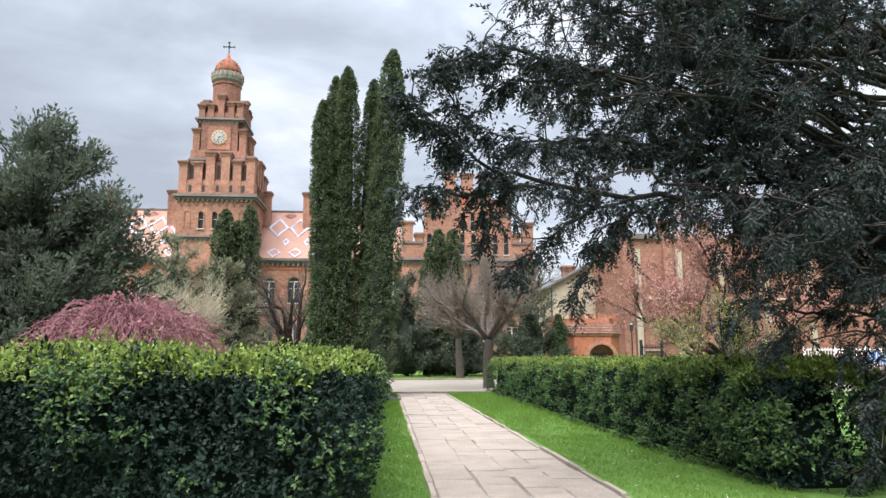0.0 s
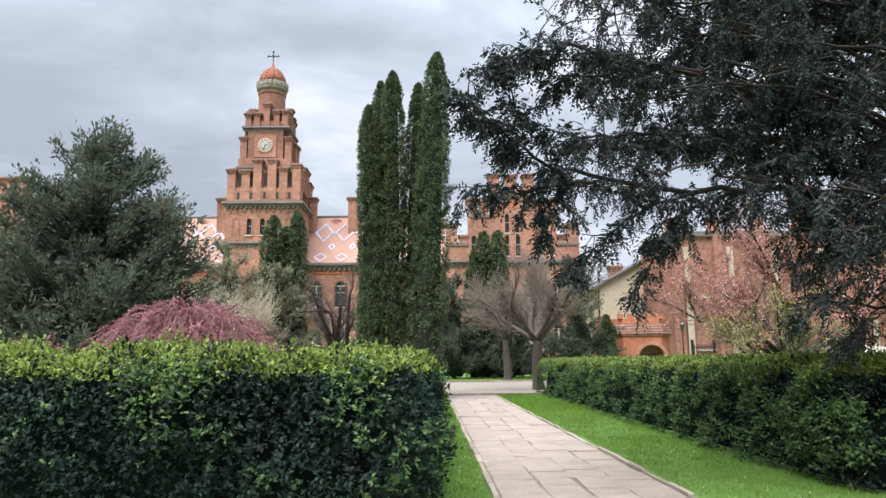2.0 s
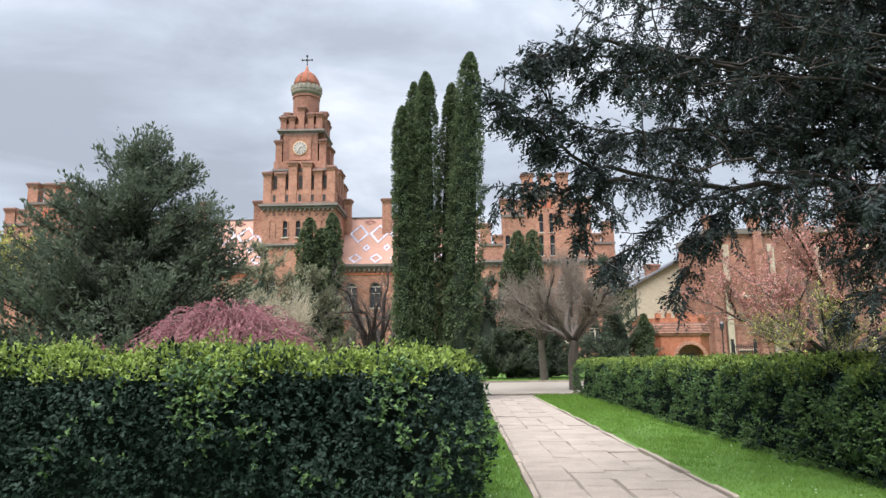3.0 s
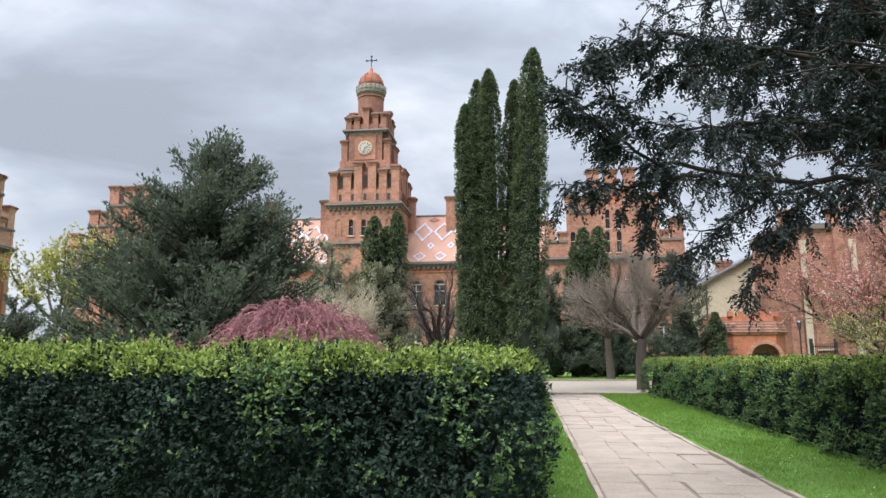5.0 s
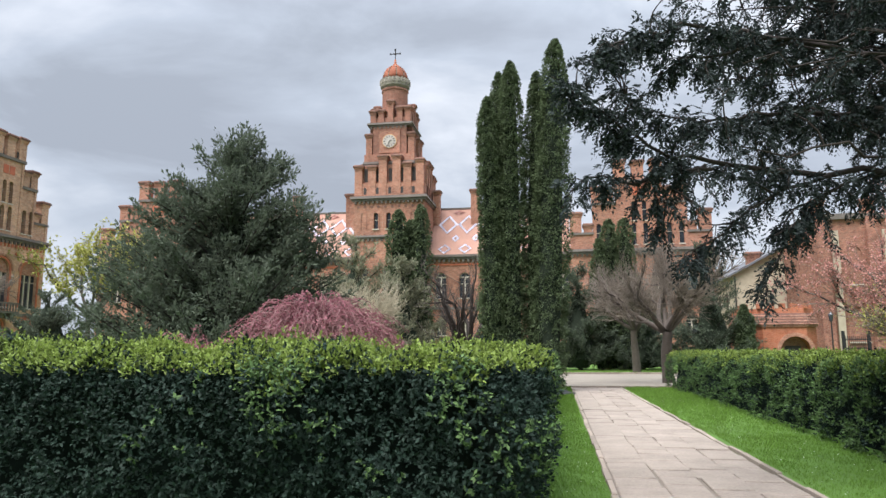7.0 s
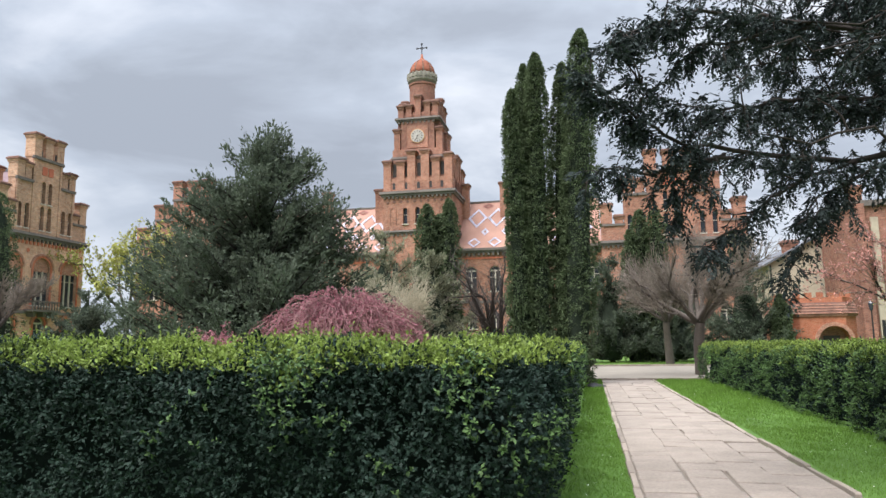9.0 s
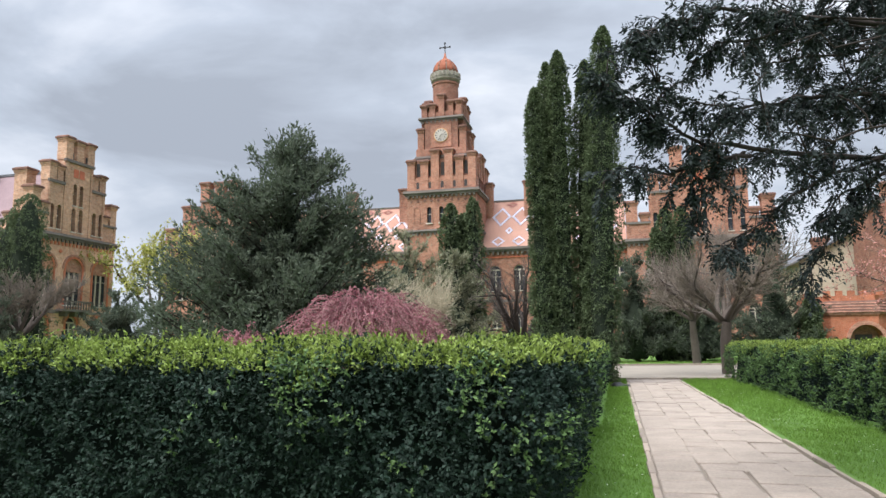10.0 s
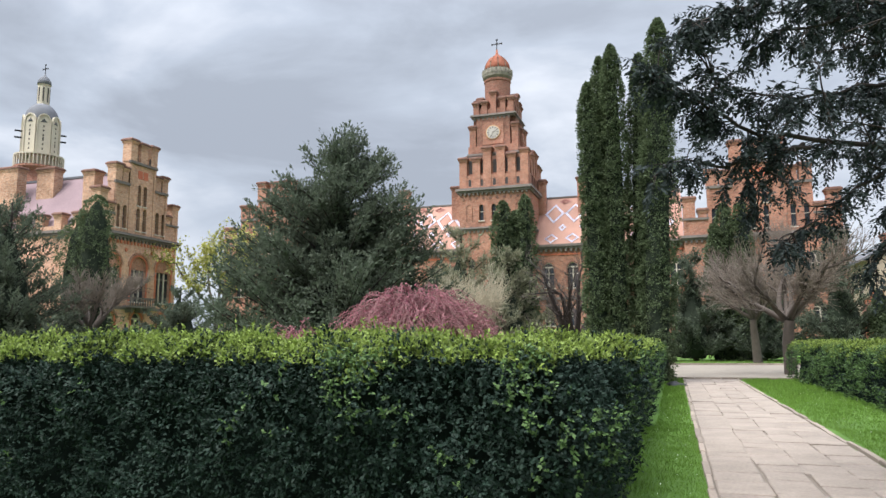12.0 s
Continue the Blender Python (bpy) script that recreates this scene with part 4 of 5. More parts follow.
# the long main range with its clock tower
def main_range():
    ob = thing("clock_tower_building", "orange brick university building with patterned tile roof and clock tower", "building")
    x0, x1, yf = -58.5, 1.9, 84.0
    wall = part("wall", boxes((x0, x1, yf, 96, -0.05, 12.9)), BRICK, ob)
    specs = []
    xs = [-13.8 + 2.95 * k for k in range(6)] + [-25.8 - 2.95 * k for k in range(8)]
    for x in xs:
        specs += [(x, 1.15, 3.4, 5.35), (x, 1.35, 7.9, 11.0)]
    cut(wall, openings_bm(specs, yf - 0.5, yf + 0.5))
    for x in xs:
        arched_window(ob, x, 1.15, 3.4, 5.35, yf, 2)
        arched_window(ob, x, 1.35, 7.9, 11.0, yf, 2)
    part("plinth", boxes((x0, x1, yf - 0.15, yf + 0.1, -0.05, 1.6)), STONE, ob)
    part("string_course", boxes((x0, x1, yf - 0.12, yf + 0.05, 6.5, 6.8)), STONE, ob)
    part("string_course", boxes((x0, x1, yf - 0.08, yf + 0.05, 11.9, 12.1)), PLASTER_RED, ob)
    bm = boxes((x0, x1, yf - 0.35, 96.3, 12.65, 12.9), (x0, x1, yf - 0.55, 96.5, 12.9, 13.2))
    x = x0
    while x < x1:
        box(bm, x, x + 0.25, yf - 0.33, yf, 12.3, 12.65)
        x += 0.6
    part("cornice", bm, STONE, ob, "grey weathered cornice with dentils")
    roof = pitched_roof(ob, x0, x1, yf - 0.45, 96.45, 13.2, 20.15, ROOF)
    ln = math.hypot(6.45, 6.95)

    def place(x, s):
        f = s / ln
        return (x, yf - 0.45 + 6.45 * f - 0.06, 13.2 + 6.95 * f + 0.06), 0

    for a, b in ((-42.0, -24.6), (-14.6, 1.9)):
        diamond_strips(roof, a, b, place, TILE_WHITE, 6.0, 1.27, 2.0, 0.30, phase=1.2)
        diamond_strips(roof, a, b, place, TILE_WHITE, 3.1, 0.5, 0.75, 0.26, phase=2.4)
        diamond_strips(roof, a, b, place, TILE_WHITE, 1.0, 0.85, 0.95, 0.22, phase=1.2)
        diamond_strips(roof, a, b, place, TILE_RED, 8.55, 0.75, 0.5, 0.16, phase=2.4)
    for x in (-34.0, -9.9, -15.1, -26.6):
        chimney(ob, x, 87.6, 17.0, 22.3)
    # tower
    tc, ty = -19.75, 81.0
    hw = 4.35
    body = part("tower_wall", boxes((tc - hw, tc + hw, ty, ty + 8.7, -0.05, 19.7)), BRICK, ob)
    specs = [(tc + k * 1.55, 0.55, 16.2, 18.2) for k in (-1, 0, 1)] + [(tc - 2.9, 0.8, 9.0, 11.5), (tc + 2.9, 0.8, 9.0, 11.5), (tc, 1.4, 8.5, 11.8)]
    cut(body, openings_bm(specs, ty - 0.5, ty + 0.5))
    for cx, w, a, b in specs:
        arched_window(ob, cx, w, a, b, ty, mat=BRICK, band=0.14)
    for k in (-2, 2):
        part("blind_arch", arch_band(tc + k * 1.55, 0.6, 16.2, 18.2, 0.12, ty - 0.06, ty + 0.01), BRICK_DARK, ob)
    cornice(ob, tc - hw, tc + hw, ty, ty + 8.7, 15.2, out=0.3, h=0.4)
    cornice(ob, tc - hw, tc + hw, ty, ty + 8.7, 19.95, out=0.45, h=0.6)
    for k in range(10):
        part("rosette", lathe_front(tc - hw + 0.55 + k * 0.85, 18.95, 0.17, ty - 0.05), BRICK_CAP, ob)
    # first crown of piers
    part("tower_wall", boxes((tc - 3.9, tc + 3.9, ty + 0.5, ty + 8.2, 20.2, 24.3)), BRICK_DARK, ob)
    z = 20.2
    part("parapet", boxes((tc - hw, tc + hw, ty + 0.1, ty + 0.6, z, z + 1.7), (tc - hw, tc - hw + 0.5, ty + 0.6, ty + 8.6, z, z + 1.7), (tc + hw - 0.5, tc + hw, ty + 0.6, ty + 8.6, z, z + 1.7)), BRICK, ob)
    for dx, top, w in ((-3.85, 24.3, 0.95), (-2.15, 24.2, 0.95), (-0.78, 25.5, 1.0), (0.95, 25.5, 1.0), (2.3, 24.5, 0.95), (3.85, 24.9, 0.95)):
        pier(ob, tc + dx, w, ty + 0.02, 1.0, z, top, BRICK)
    for dy, top in ((2.0, 24.7), (3.5, 25.4), (5.2, 25.4), (6.6, 24.3), (7.65, 24.2)):
        for sx in (-1, 1):
            pier(ob, tc + sx * (hw - 0.5), 1.0, ty + dy, 0.95, z, top, BRICK)
    slots(ob, (tc - 3.0, tc - 1.45, tc + 0.1, tc + 1.65, tc + 3.05), ty + 0.1, z + 0.35, z + 1.2, 0.36)
    slots(ob, (tc - 3.0, tc - 1.45, tc + 0.1, tc + 1.6, tc + 3.05), ty + 0.5, z + 2.0, z + 3.7, 0.44)
    cornice(ob, tc - 3.4, tc + 3.4, ty + 0.9, ty + 7.8, 24.6, out=0.15, h=0.5)
    # clock stage
    tc = -20.05
    cy = ty + 1.6
    part("tower_wall", boxes((tc - 2.15, tc + 2.15, cy, cy + 5.5, 24.8, 29.8), (tc - 2.75, tc + 2.75, cy + 0.7, cy + 4.8, 24.8, 29.8)), BRICK_DARK, ob)
    part("tower_base", boxes((tc - 3.2, tc + 3.2, cy - 0.3, cy + 5.8, 24.8, 25.9)), BRICK, ob)
    part("clock_surround", boxes((tc - 1.35, tc + 1.35, cy - 0.1, cy, 26.1, 29.0)), BRICK, ob)
    for sx in (-1, 1):
        pier(ob, tc + sx * 2.72, 0.8, cy + 0.1, 0.9, 25.4, 28.8, BRICK)
        pier(ob, tc + sx * 2.72, 0.8, cy + 4.6, 0.9, 25.4, 29.0, BRICK)
        pier(ob, tc + sx * 2.9, 0.7, cy + 2.3, 0.9, 25.4, 28.6, BRICK)
    clock(ob, tc, 27.6, cy - 0.1)
    cornice(ob, tc - 2.6, tc + 2.6, cy + 0.1, cy + 5.4, 29.85, out=0.35, h=0.45)
    for dx, top in ((-2.25, 31.9), (-1.2, 32.0), (0.0, 33.2), (1.2, 32.3), (2.25, 32.3)):
        pier(ob, tc + dx, 0.72, cy + 0.2, 0.8, 30.05, top, BRICK_DARK)
        pier(ob, tc + dx, 0.72, cy + 4.5, 0.8, 30.05, top, BRICK_DARK)
    for dy, top in ((1.5, 32.4), (2.6, 33.1), (3.6, 32.3)):
        for sx in (-1, 1):
            pier(ob, tc + sx * 2.3, 0.72, cy + dy, 0.7, 30.05, top + 0.2, BRICK_DARK)
    part("parapet", boxes((tc - 2.5, tc + 2.5, cy + 0.4, cy + 0.7, 30.05, 30.9)), BRICK_DARK, ob)
    # drum, dome and cross
    dy = cy + 2.75
    drum = part("drum", lathe([(1.66, 29.9), (1.66, 34.9), (1.76, 35.0), (1.76, 35.25), (1.66, 35.3)], 28, tc, dy), BRICK_DARK, ob, smooth=False)
    part("dome_gallery", lathe([(1.66, 35.3), (1.9, 35.6), (1.95, 36.1), (1.88, 36.4), (1.75, 36.6)], 28, tc, dy), VERDIGRIS, ob, "pale verdigris ring under the dome")
    for k in range(22):
        a = 2 * math.pi * k / 22
        x, y = tc + 1.86 * math.cos(a), dy + 1.86 * math.sin(a)
        part("gallery_block", boxes((x - 0.13, x + 0.13, y - 0.13, y + 0.13, 35.95, 36.6)), VERDIGRIS, ob)
    dome = part("dome", lathe([(1.72, 36.5), (1.7, 37.0), (1.52, 37.6), (1.18, 38.15), (0.75, 38.55), (0.35, 38.8), (0.18, 39.1), (0.1, 39.6)], 28, tc, dy), RUST, ob, "rust-red ribbed dome", True)
    ribs = bmesh.new()
    for k in range(10):
        a = 2 * math.pi * k / 10
        for (r0, z0), (r1, z1) in zip([(1.75, 36.5), (1.73, 37.0), (1.55, 37.6), (1.21, 38.17)], [(1.73, 37.0), (1.55, 37.6), (1.21, 38.17), (0.78, 38.57)]):
            vs = [ribs.verts.new((tc + r * math.cos(a + da), dy + r * math.sin(a + da), zz)) for r, zz, da in ((r0, z0, -0.035), (r0, z0, 0.035), (r1, z1, 0.035), (r1, z1, -0.035))]
            ribs.faces.new(vs)
    bmesh.ops.solidify(ribs, geom=ribs.faces[:], thickness=0.04)
    part("rib", ribs, VERDIGRIS, dome)
    cross(ob, tc, dy, 39.5, 41.0)
    return ob


def lathe_front(cx, z, r, y, seg=16, d=0.06):
    """A flat disc facing the front."""
    pts = [(cx + r * math.cos(2 * math.pi * k / seg), z + r * math.sin(2 * math.pi * k / seg)) for k in range(seg)]
    return extrude_outline(pts, y, y + d)


def cross(parent, x, y, z0, z1):
    h = z1 - z0
    zc = z0 + h * 0.62
    bm = boxes((x - 0.05, x + 0.05, y - 0.05, y + 0.05, z0, z1), (x - 0.62, x + 0.62, y - 0.045, y + 0.045, zc - 0.05, zc + 0.05),
               (x - 0.75, x - 0.55, y - 0.05, y + 0.05, zc - 0.11, zc + 0.11), (x + 0.55, x + 0.75, y - 0.05, y + 0.05, zc - 0.11, zc + 0.11),
               (x - 0.12, x + 0.12, y - 0.05, y + 0.05, z1 - 0.12, z1 + 0.12), (x - 0.13, x + 0.13, y - 0.06, y + 0.06, zc - 0.13, zc + 0.13))
    return part("cross", bm, IRON, parent, "dark iron cross")


def clock(parent, x, z, y):
    c = part("clock", lathe_front(x, z, 0.92, y - 0.08, 32, 0.08), CLOCK_GOLD, parent, "white clock face with dark numerals")
    part("dial", lathe_front(x, z, 0.83, y - 0.12, 32, 0.05), CLOCK_WHITE, c)
    part("centre", lathe_front(x, z, 0.36, y - 0.15, 24, 0.04), CLOCK_WHITE, c, "pale centre of the dial")
    for k in range(12):
        a = math.pi * k / 6
        bm = boxes((-0.04, 0.04, y - 0.15, y - 0.11, 0.52, 0.76))
        bmesh.ops.transform(bm, matrix=Matrix.Translation((x, 0, z)) @ Matrix.Rotation(a, 4, "Y"), verts=bm.verts)
        part("hour_mark", bm, DARK_VOID, c)
    for a, ln in ((radians(70), 0.5), (radians(200), 0.75)):
        bm = boxes((-0.022, 0.022, y - 0.19, y - 0.16, -0.10, ln * 0.8))
        bmesh.ops.transform(bm, matrix=Matrix.Translation((x, 0, z)) @ Matrix.Rotation(a, 4, "Y"), verts=bm.verts)
        part("hand", bm, IRON, c)


def gabled_wing(name, label, m, wd, depth, z0, mat, rich=False, roof_mat=None, ridge=20.3):
    """A wing that shows its stepped gable; the front lies at local y 0."""
    ob = thing(name, label, "building", m)
    e = wd / 2
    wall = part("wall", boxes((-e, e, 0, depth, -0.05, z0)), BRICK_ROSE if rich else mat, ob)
    specs = []
    if rich:
        for x in (-3.9, 0.0, 3.9):
            specs += [(x, 2.3, 6.1, 11.0), (x, 1.5, 1.9, 4.9)]
        cut(wall, openings_bm(specs, -0.5, 0.5))
        for cx, w, a, b in specs:
            arched_window(ob, cx, w, a, b, 0, 3 if w > 2 else 2, mat=PLASTER_RED, band=0.22)
            if w > 2:
                part("lunette", extrude_outline(arch_outline(cx, w - 0.06, b - w * 0.62, b - 0.03), 0.14, 0.30), BRICK, ob, "pink brick lunette over the window")
            part("hood_arch", arch_band(cx, w + 0.5, b - w / 2, b + 0.25, 0.2, -0.12, 0.0), BRICK, ob)
        for x in (-1.95, 1.95, -5.5, 5.5):
            part("rosette", lathe_front(x, 11.6, 0.24, -0.05, 4), PLASTER_RED, ob)
        for k in range(24):
            part("frieze_block", boxes((-e + 0.1 + k * 0.5, -e + 0.35 + k * 0.5, -0.07, 0.0, 12.2, 12.55)), PLASTER_RED, ob)
        balcony(ob, -0.2, 5.4)
        for k in range(14):
            pier(ob, -e + 0.35, 0.8, 2.2 + k * 2.6, 1.0, z0, z0 + 2.3, mat)
        part("parapet", boxes((-e + 0.1, -e + 0.6, 1.0, 39, z0, z0 + 0.9)), mat, ob)
        chimney(ob, -3.6, 2.6, z0 + 1.0, z0 + 7.2, 1.2, 1.5, mat)
        chimney(ob, -2.6, 14.7, z0 + 3.0, z0 + 8.8, 1.2, 3.5, mat)
        chimney(ob, -1.6, 10.4, z0 + 4.0, z0 + 8.6, 1.2, 2.5, mat)
        chimney(ob, -2.5, 24.0, z0 + 3.0, z0 + 9.2, 1.8, 2.2, mat)
        part("string_course", boxes((-e - 0.05, e + 0.05, -0.12, 0.05, 5.2, 5.5)), STONE, ob)
    else:
        for x in (-5.2, -1.8, 1.8, 5.2):
            specs += [(x, 1.3, 3.4, 5.5), (x, 1.4, 7.9, 11.0)]
        cut(wall, openings_bm(specs, -0.5, 0.5))
        for cx, w, a, b in specs:
            arched_window(ob, cx, w, a, b, 0, 2)
    part("plinth", boxes((-e - 0.1, e + 0.1, -0.14, depth, -0.05, 1.2)), STONE, ob)
    cornice(ob, -e, e, 0, depth - 0.5, z0 + 0.1, out=0.4, h=0.55)
    stepped_gable(ob, wd, z0 + 0.35, mat)
    # roof behind the gable
    bm = bmesh.new()
    a = [bm.verts.new(p) for p in ((-e, 1.0, z0 + 0.3), (0, 1.0, ridge), (e, 1.0, z0 + 0.3))]
    b = [bm.verts.new(p) for p in ((-e, depth, z0 + 0.3), (0, depth, ridge), (e, depth, z0 + 0.3))]
    bm.faces.new(a)
    bm.faces.new(b[::-1])
    for k in range(3):
        bm.faces.new((a[k], b[k], b[(k + 1) % 3], a[(k + 1) % 3]))
    bmesh.ops.recalc_face_normals(bm, faces=bm.faces)
    roof = part("roof", bm, roof_mat or ROOF, ob)
    part("ridge", boxes((-0.15, 0.15, 1.0, depth, ridge - 0.05, ridge + 0.2)), ZINC, roof)
    return ob


def balcony(parent, x, z):
    b = part("balcony", boxes((x - 1.9, x + 1.9, -1.1, 0, z, z + 0.22)), STONE, parent, "grey stone balcony on brackets")
    part("balustrade", boxes((x - 1.9, x + 1.9, -1.1, -0.98, z + 0.95, z + 1.1), (x - 1.9, x - 1.78, -1.1, 0, z + 0.95, z + 1.1), (x + 1.78, x + 1.9, -1.1, 0, z + 0.95, z + 1.1)), STONE, b)
    for k in range(11):
        xx = x - 1.84 + k * 0.368
        part("baluster", lathe([(0.05, z + 0.22), (0.09, z + 0.4), (0.05, z + 0.6), (0.09, z + 0.8), (0.06, z + 0.95)], 8, xx, -1.04), STONE, b)
    for sx in (-1.3, 0, 1.3):
        part("bracket", boxes((x + sx - 0.15, x + sx + 0.15, -0.8, 0, z - 0.5, z)), STONE, b)


def church_tower(at):
    ob = thing("church_tower", "cream round church tower with grey dome and railed balcony", "tower", pose(*at))
    ob.scale = (0.68, 0.68, 1.0)
    part("drum", lathe([(3.3, 0), (3.3, 23.9), (3.5, 24.3), (4.1, 24.7), (4.35, 24.85), (4.35, 25.1), (3.1, 25.12)], 32), BRICK, ob)
    body = part("body", lathe([(3.15, 25.1), (3.15, 30.6), (3.1, 30.9)], 32), CREAM, ob)
    for k in range(8):
        a = 2 * math.pi * k / 8 + 0.2
        m = Matrix.Rotation(a, 4, "Z")
        bm = arch_band(0, 2.1, 25.4, 32.0, 0.2, -3.32, -2.9)
        bmesh.ops.transform(bm, matrix=m, verts=bm.verts)
        part("blind_arch", bm, CREAM, body)
        bm = extrude_outline(arch_outline(0, 2.1, 25.4, 32.0), -3.14, -2.7)
        bmesh.ops.transform(bm, matrix=m, verts=bm.verts)
        part("lunette", bm, CREAM, body)
        for j in range(8):
            zz = 26.0 + j * 0.62
            bm = boxes((-0.13, 0.13, -3.17, -3.1, zz, zz + (0.5 if (j + k) % 5 == 0 else 0.26)))
            bmesh.ops.transform(bm, matrix=m, verts=bm.verts)
            part("opening", bm, DARK_VOID, body)
    part("dome", lathe([(3.2, 31.0), (3.1, 31.9), (2.75, 32.8), (2.1, 33.5), (1.4, 33.9)], 32), ZINC, ob, "grey sheet-metal dome", True)
    part("lantern", lathe([(1.25, 33.7), (1.1, 34.0), (1.1, 36.6), (1.25, 36.8)], 16), CREAM, ob)
    for k in range(8):
        a = 2 * math.pi * k / 8
        bm = boxes((-0.13, 0.13, -1.13, -1.02, 34.3, 36.3))
        bmesh.ops.transform(bm, matrix=Matrix.Rotation(a, 4, "Z"), verts=bm.verts)
        part("opening", bm, DARK_VOID, ob)
    part("lantern_dome", lathe([(1.3, 36.8), (1.2, 37.3), (0.8, 37.8), (0.3, 38.05), (0.12, 38.4)], 20), ZINC, ob, "", True)
    cross(ob, 0, 0, 38.2, 39.7)
    rail = part("balcony_rail", lathe([(4.35, 26.5), (4.42, 26.5), (4.42, 26.7), (4.3, 26.7)], 32), CREAM, ob)
    for k in range(40):
        a = 2 * math.pi * k / 40
        x, y = 4.34 * math.cos(a), 4.34 * math.sin(a)
        part("baluster", boxes((x - 0.08, x + 0.08, y - 0.08, y + 0.08, 25.1, 26.5)), CREAM, rail)
    for zz in (29.0, 29.9):
        bm = boxes((-4.5, 4.5, -0.1, 0.1, zz, zz + 0.2))
        bmesh.ops.rotate(bm, cent=(0, 0, 0), matrix=Matrix.Rotation(radians(48), 3, "Z"), verts=bm.verts)
        part("pole", bm, IRON, ob)
    return ob


def gate_pavilion():
    """A round-cornered brick porch: arched doorway, tiled skirt roof, ring of merlons above."""
    ob = thing("gate_pavilion", "low red brick porch with arched doorway and crenellated parapet", "porch", pose(18.1, 60, 0))

    def outline(grow):
        e, c = 2.75 + grow, 1.1
        return [(-e, 6.0), (-e, c - grow), (-e + c, -grow), (e - c, -grow), (e, c - grow), (e, 6.0)]

    def storey(z0, z1, g0, g1):
        bm = bmesh.new()
        a = [bm.verts.new((x, y, z0)) for x, y in outline(g0)]
        b = [bm.verts.new((x, y, z1)) for x, y in outline(g1)]
        bm.faces.new(a[::-1])
        bm.faces.new(b)
        for k in range(6):
            bm.faces.new((a[k], a[(k + 1) % 6], b[(k + 1) % 6], b[k]))
        bmesh.ops.recalc_face_normals(bm, faces=bm.faces)
        return bm

    wall = part("wall", storey(-0.05, 3.35, 0.0, 0.0), BRICK_RED, ob)
    cut(wall, openings_bm([(0.75, 2.3, -0.2, 2.6)], -0.5, 0.9))
    part("archway", arch_band(0.75, 2.3, 0, 2.6, 0.3, -0.1, 0.02), BRICK, ob)
    part("door", extrude_outline(arch_outline(0.75, 2.28, 0.0, 2.59), 0.8, 0.88), BRICK_DARK, ob)
    part("door_leaf", boxes((0.15, 1.35, 0.74, 0.8, 0, 1.85)), DARK_VOID, ob, "dark wooden door")
    part("string_course", storey(3.35, 3.55, 0.1, 0.14), BRICK_DARK, ob)
    skirt = part("skirt_roof", storey(3.55, 4.45, 0.18, -0.02), BRICK_CAP, ob, "brown tiled skirt roof")
    for k in range(4):
        part("tile_course", storey(3.57 + 0.22 * k, 3.66 + 0.22 * k, 0.20 - 0.048 * k, 0.15 - 0.048 * k), BRICK_DARK, skirt)
    part("parapet", storey(4.45, 4.85, -0.1, -0.1), BRICK_RED, ob)
    for k in range(5):
        part("merlon", boxes((-1.95 + k * 0.86, -1.5 + k * 0.86, 0.1, 0.45, 4.85, 5.25)), BRICK_RED, ob)
    for sx in (-1, 1):
        for k in range(3):
            part("merlon", boxes((sx * 2.47 - 0.17, sx * 2.47 + 0.17, 1.5 + k * 1.2, 2.0 + k * 1.2, 4.85, 5.25)), BRICK_RED, ob)
    return ob


def side_buildings():
    ob = thing("beige_house", "beige plastered house with low grey roof and chimney", "house")
    part("wall", extrude_outline([(18.0, -0.05), (18.0, 9.1), (24.0, 12.3), (30.0, 9.1), (30.0, -0.05)], 75, 96), BEIGE, ob)
    for sx in (-1, 1):
        part("roof", extrude_outline([(24.0, 12.35), (24.0 + sx * 6.5, 8.88), (24.0 + sx * 6.5, 9.08), (24.0, 12.6)], 74.5, 96.5), ZINC, ob)
    part("drainpipe", boxes((18.1, 18.22, 74.86, 74.98, 0.0, 9.0)), IRON, ob)
    chimney(ob, 20.6, 76.5, 9.9, 11.7, 1.3)
    for k in range(5):
        for z in (1.6, 5.6):
            w = part("window", boxes((17.94, 18.04, 77 + k * 3.4, 78.1 + k * 3.4, z, z + 1.9)), FRAME_WHITE, ob)
            part("pane", boxes((17.92, 17.98, 77.1 + k * 3.4, 78.0 + k * 3.4, z + 0.1, z + 1.8)), GLASS, w)
    ob = thing("red_brick_hall", "tall red brick hall with buttresses behind blossom trees", "building")
    part("wall", boxes((22.9, 60, 66, 74.5, -0.05, 13.3)), BRICK_DARK, ob)
    for x in (23.4, 27.6, 31.8, 36.4, 41.0):
        part("buttress", boxes((x - 0.5, x + 0.5, 65.3, 66, -0.05, 11.5), (x - 0.42, x + 0.42, 65.6, 66, 11.5, 13.2)), BRICK_DARK, ob)
        part("pilaster", boxes((x + 0.9, x + 1.5, 65.8, 66, -0.05, 12.0)), BEIGE, ob)
        arched_window(ob, x + 2.6, 1.4, 2.2, 5.2, 65.95, 2)
        arched_window(ob, x + 2.6, 1.4, 7.2, 10.6, 65.95, 2)
        pier(ob, x, 0.9, 65.9, 0.9, 13.3, 14.9, BRICK)
    part("cornice", boxes((22.7, 60, 65.7, 74.7, 13.0, 13.5)), STONE, ob)


def lamp_post(at):
    ob = thing("street_lamp", "dark iron lamp post with a glass lantern", "lamp", pose(*at))
    part("post", lathe([(0.16, 0), (0.16, 0.5), (0.07, 0.7), (0.05, 3.6), (0.09, 3.7)], 10), IRON, ob)
    part("lantern", lathe([(0.12, 3.7), (0.2, 4.2), (0.05, 4.4)], 8), GLASS, ob)


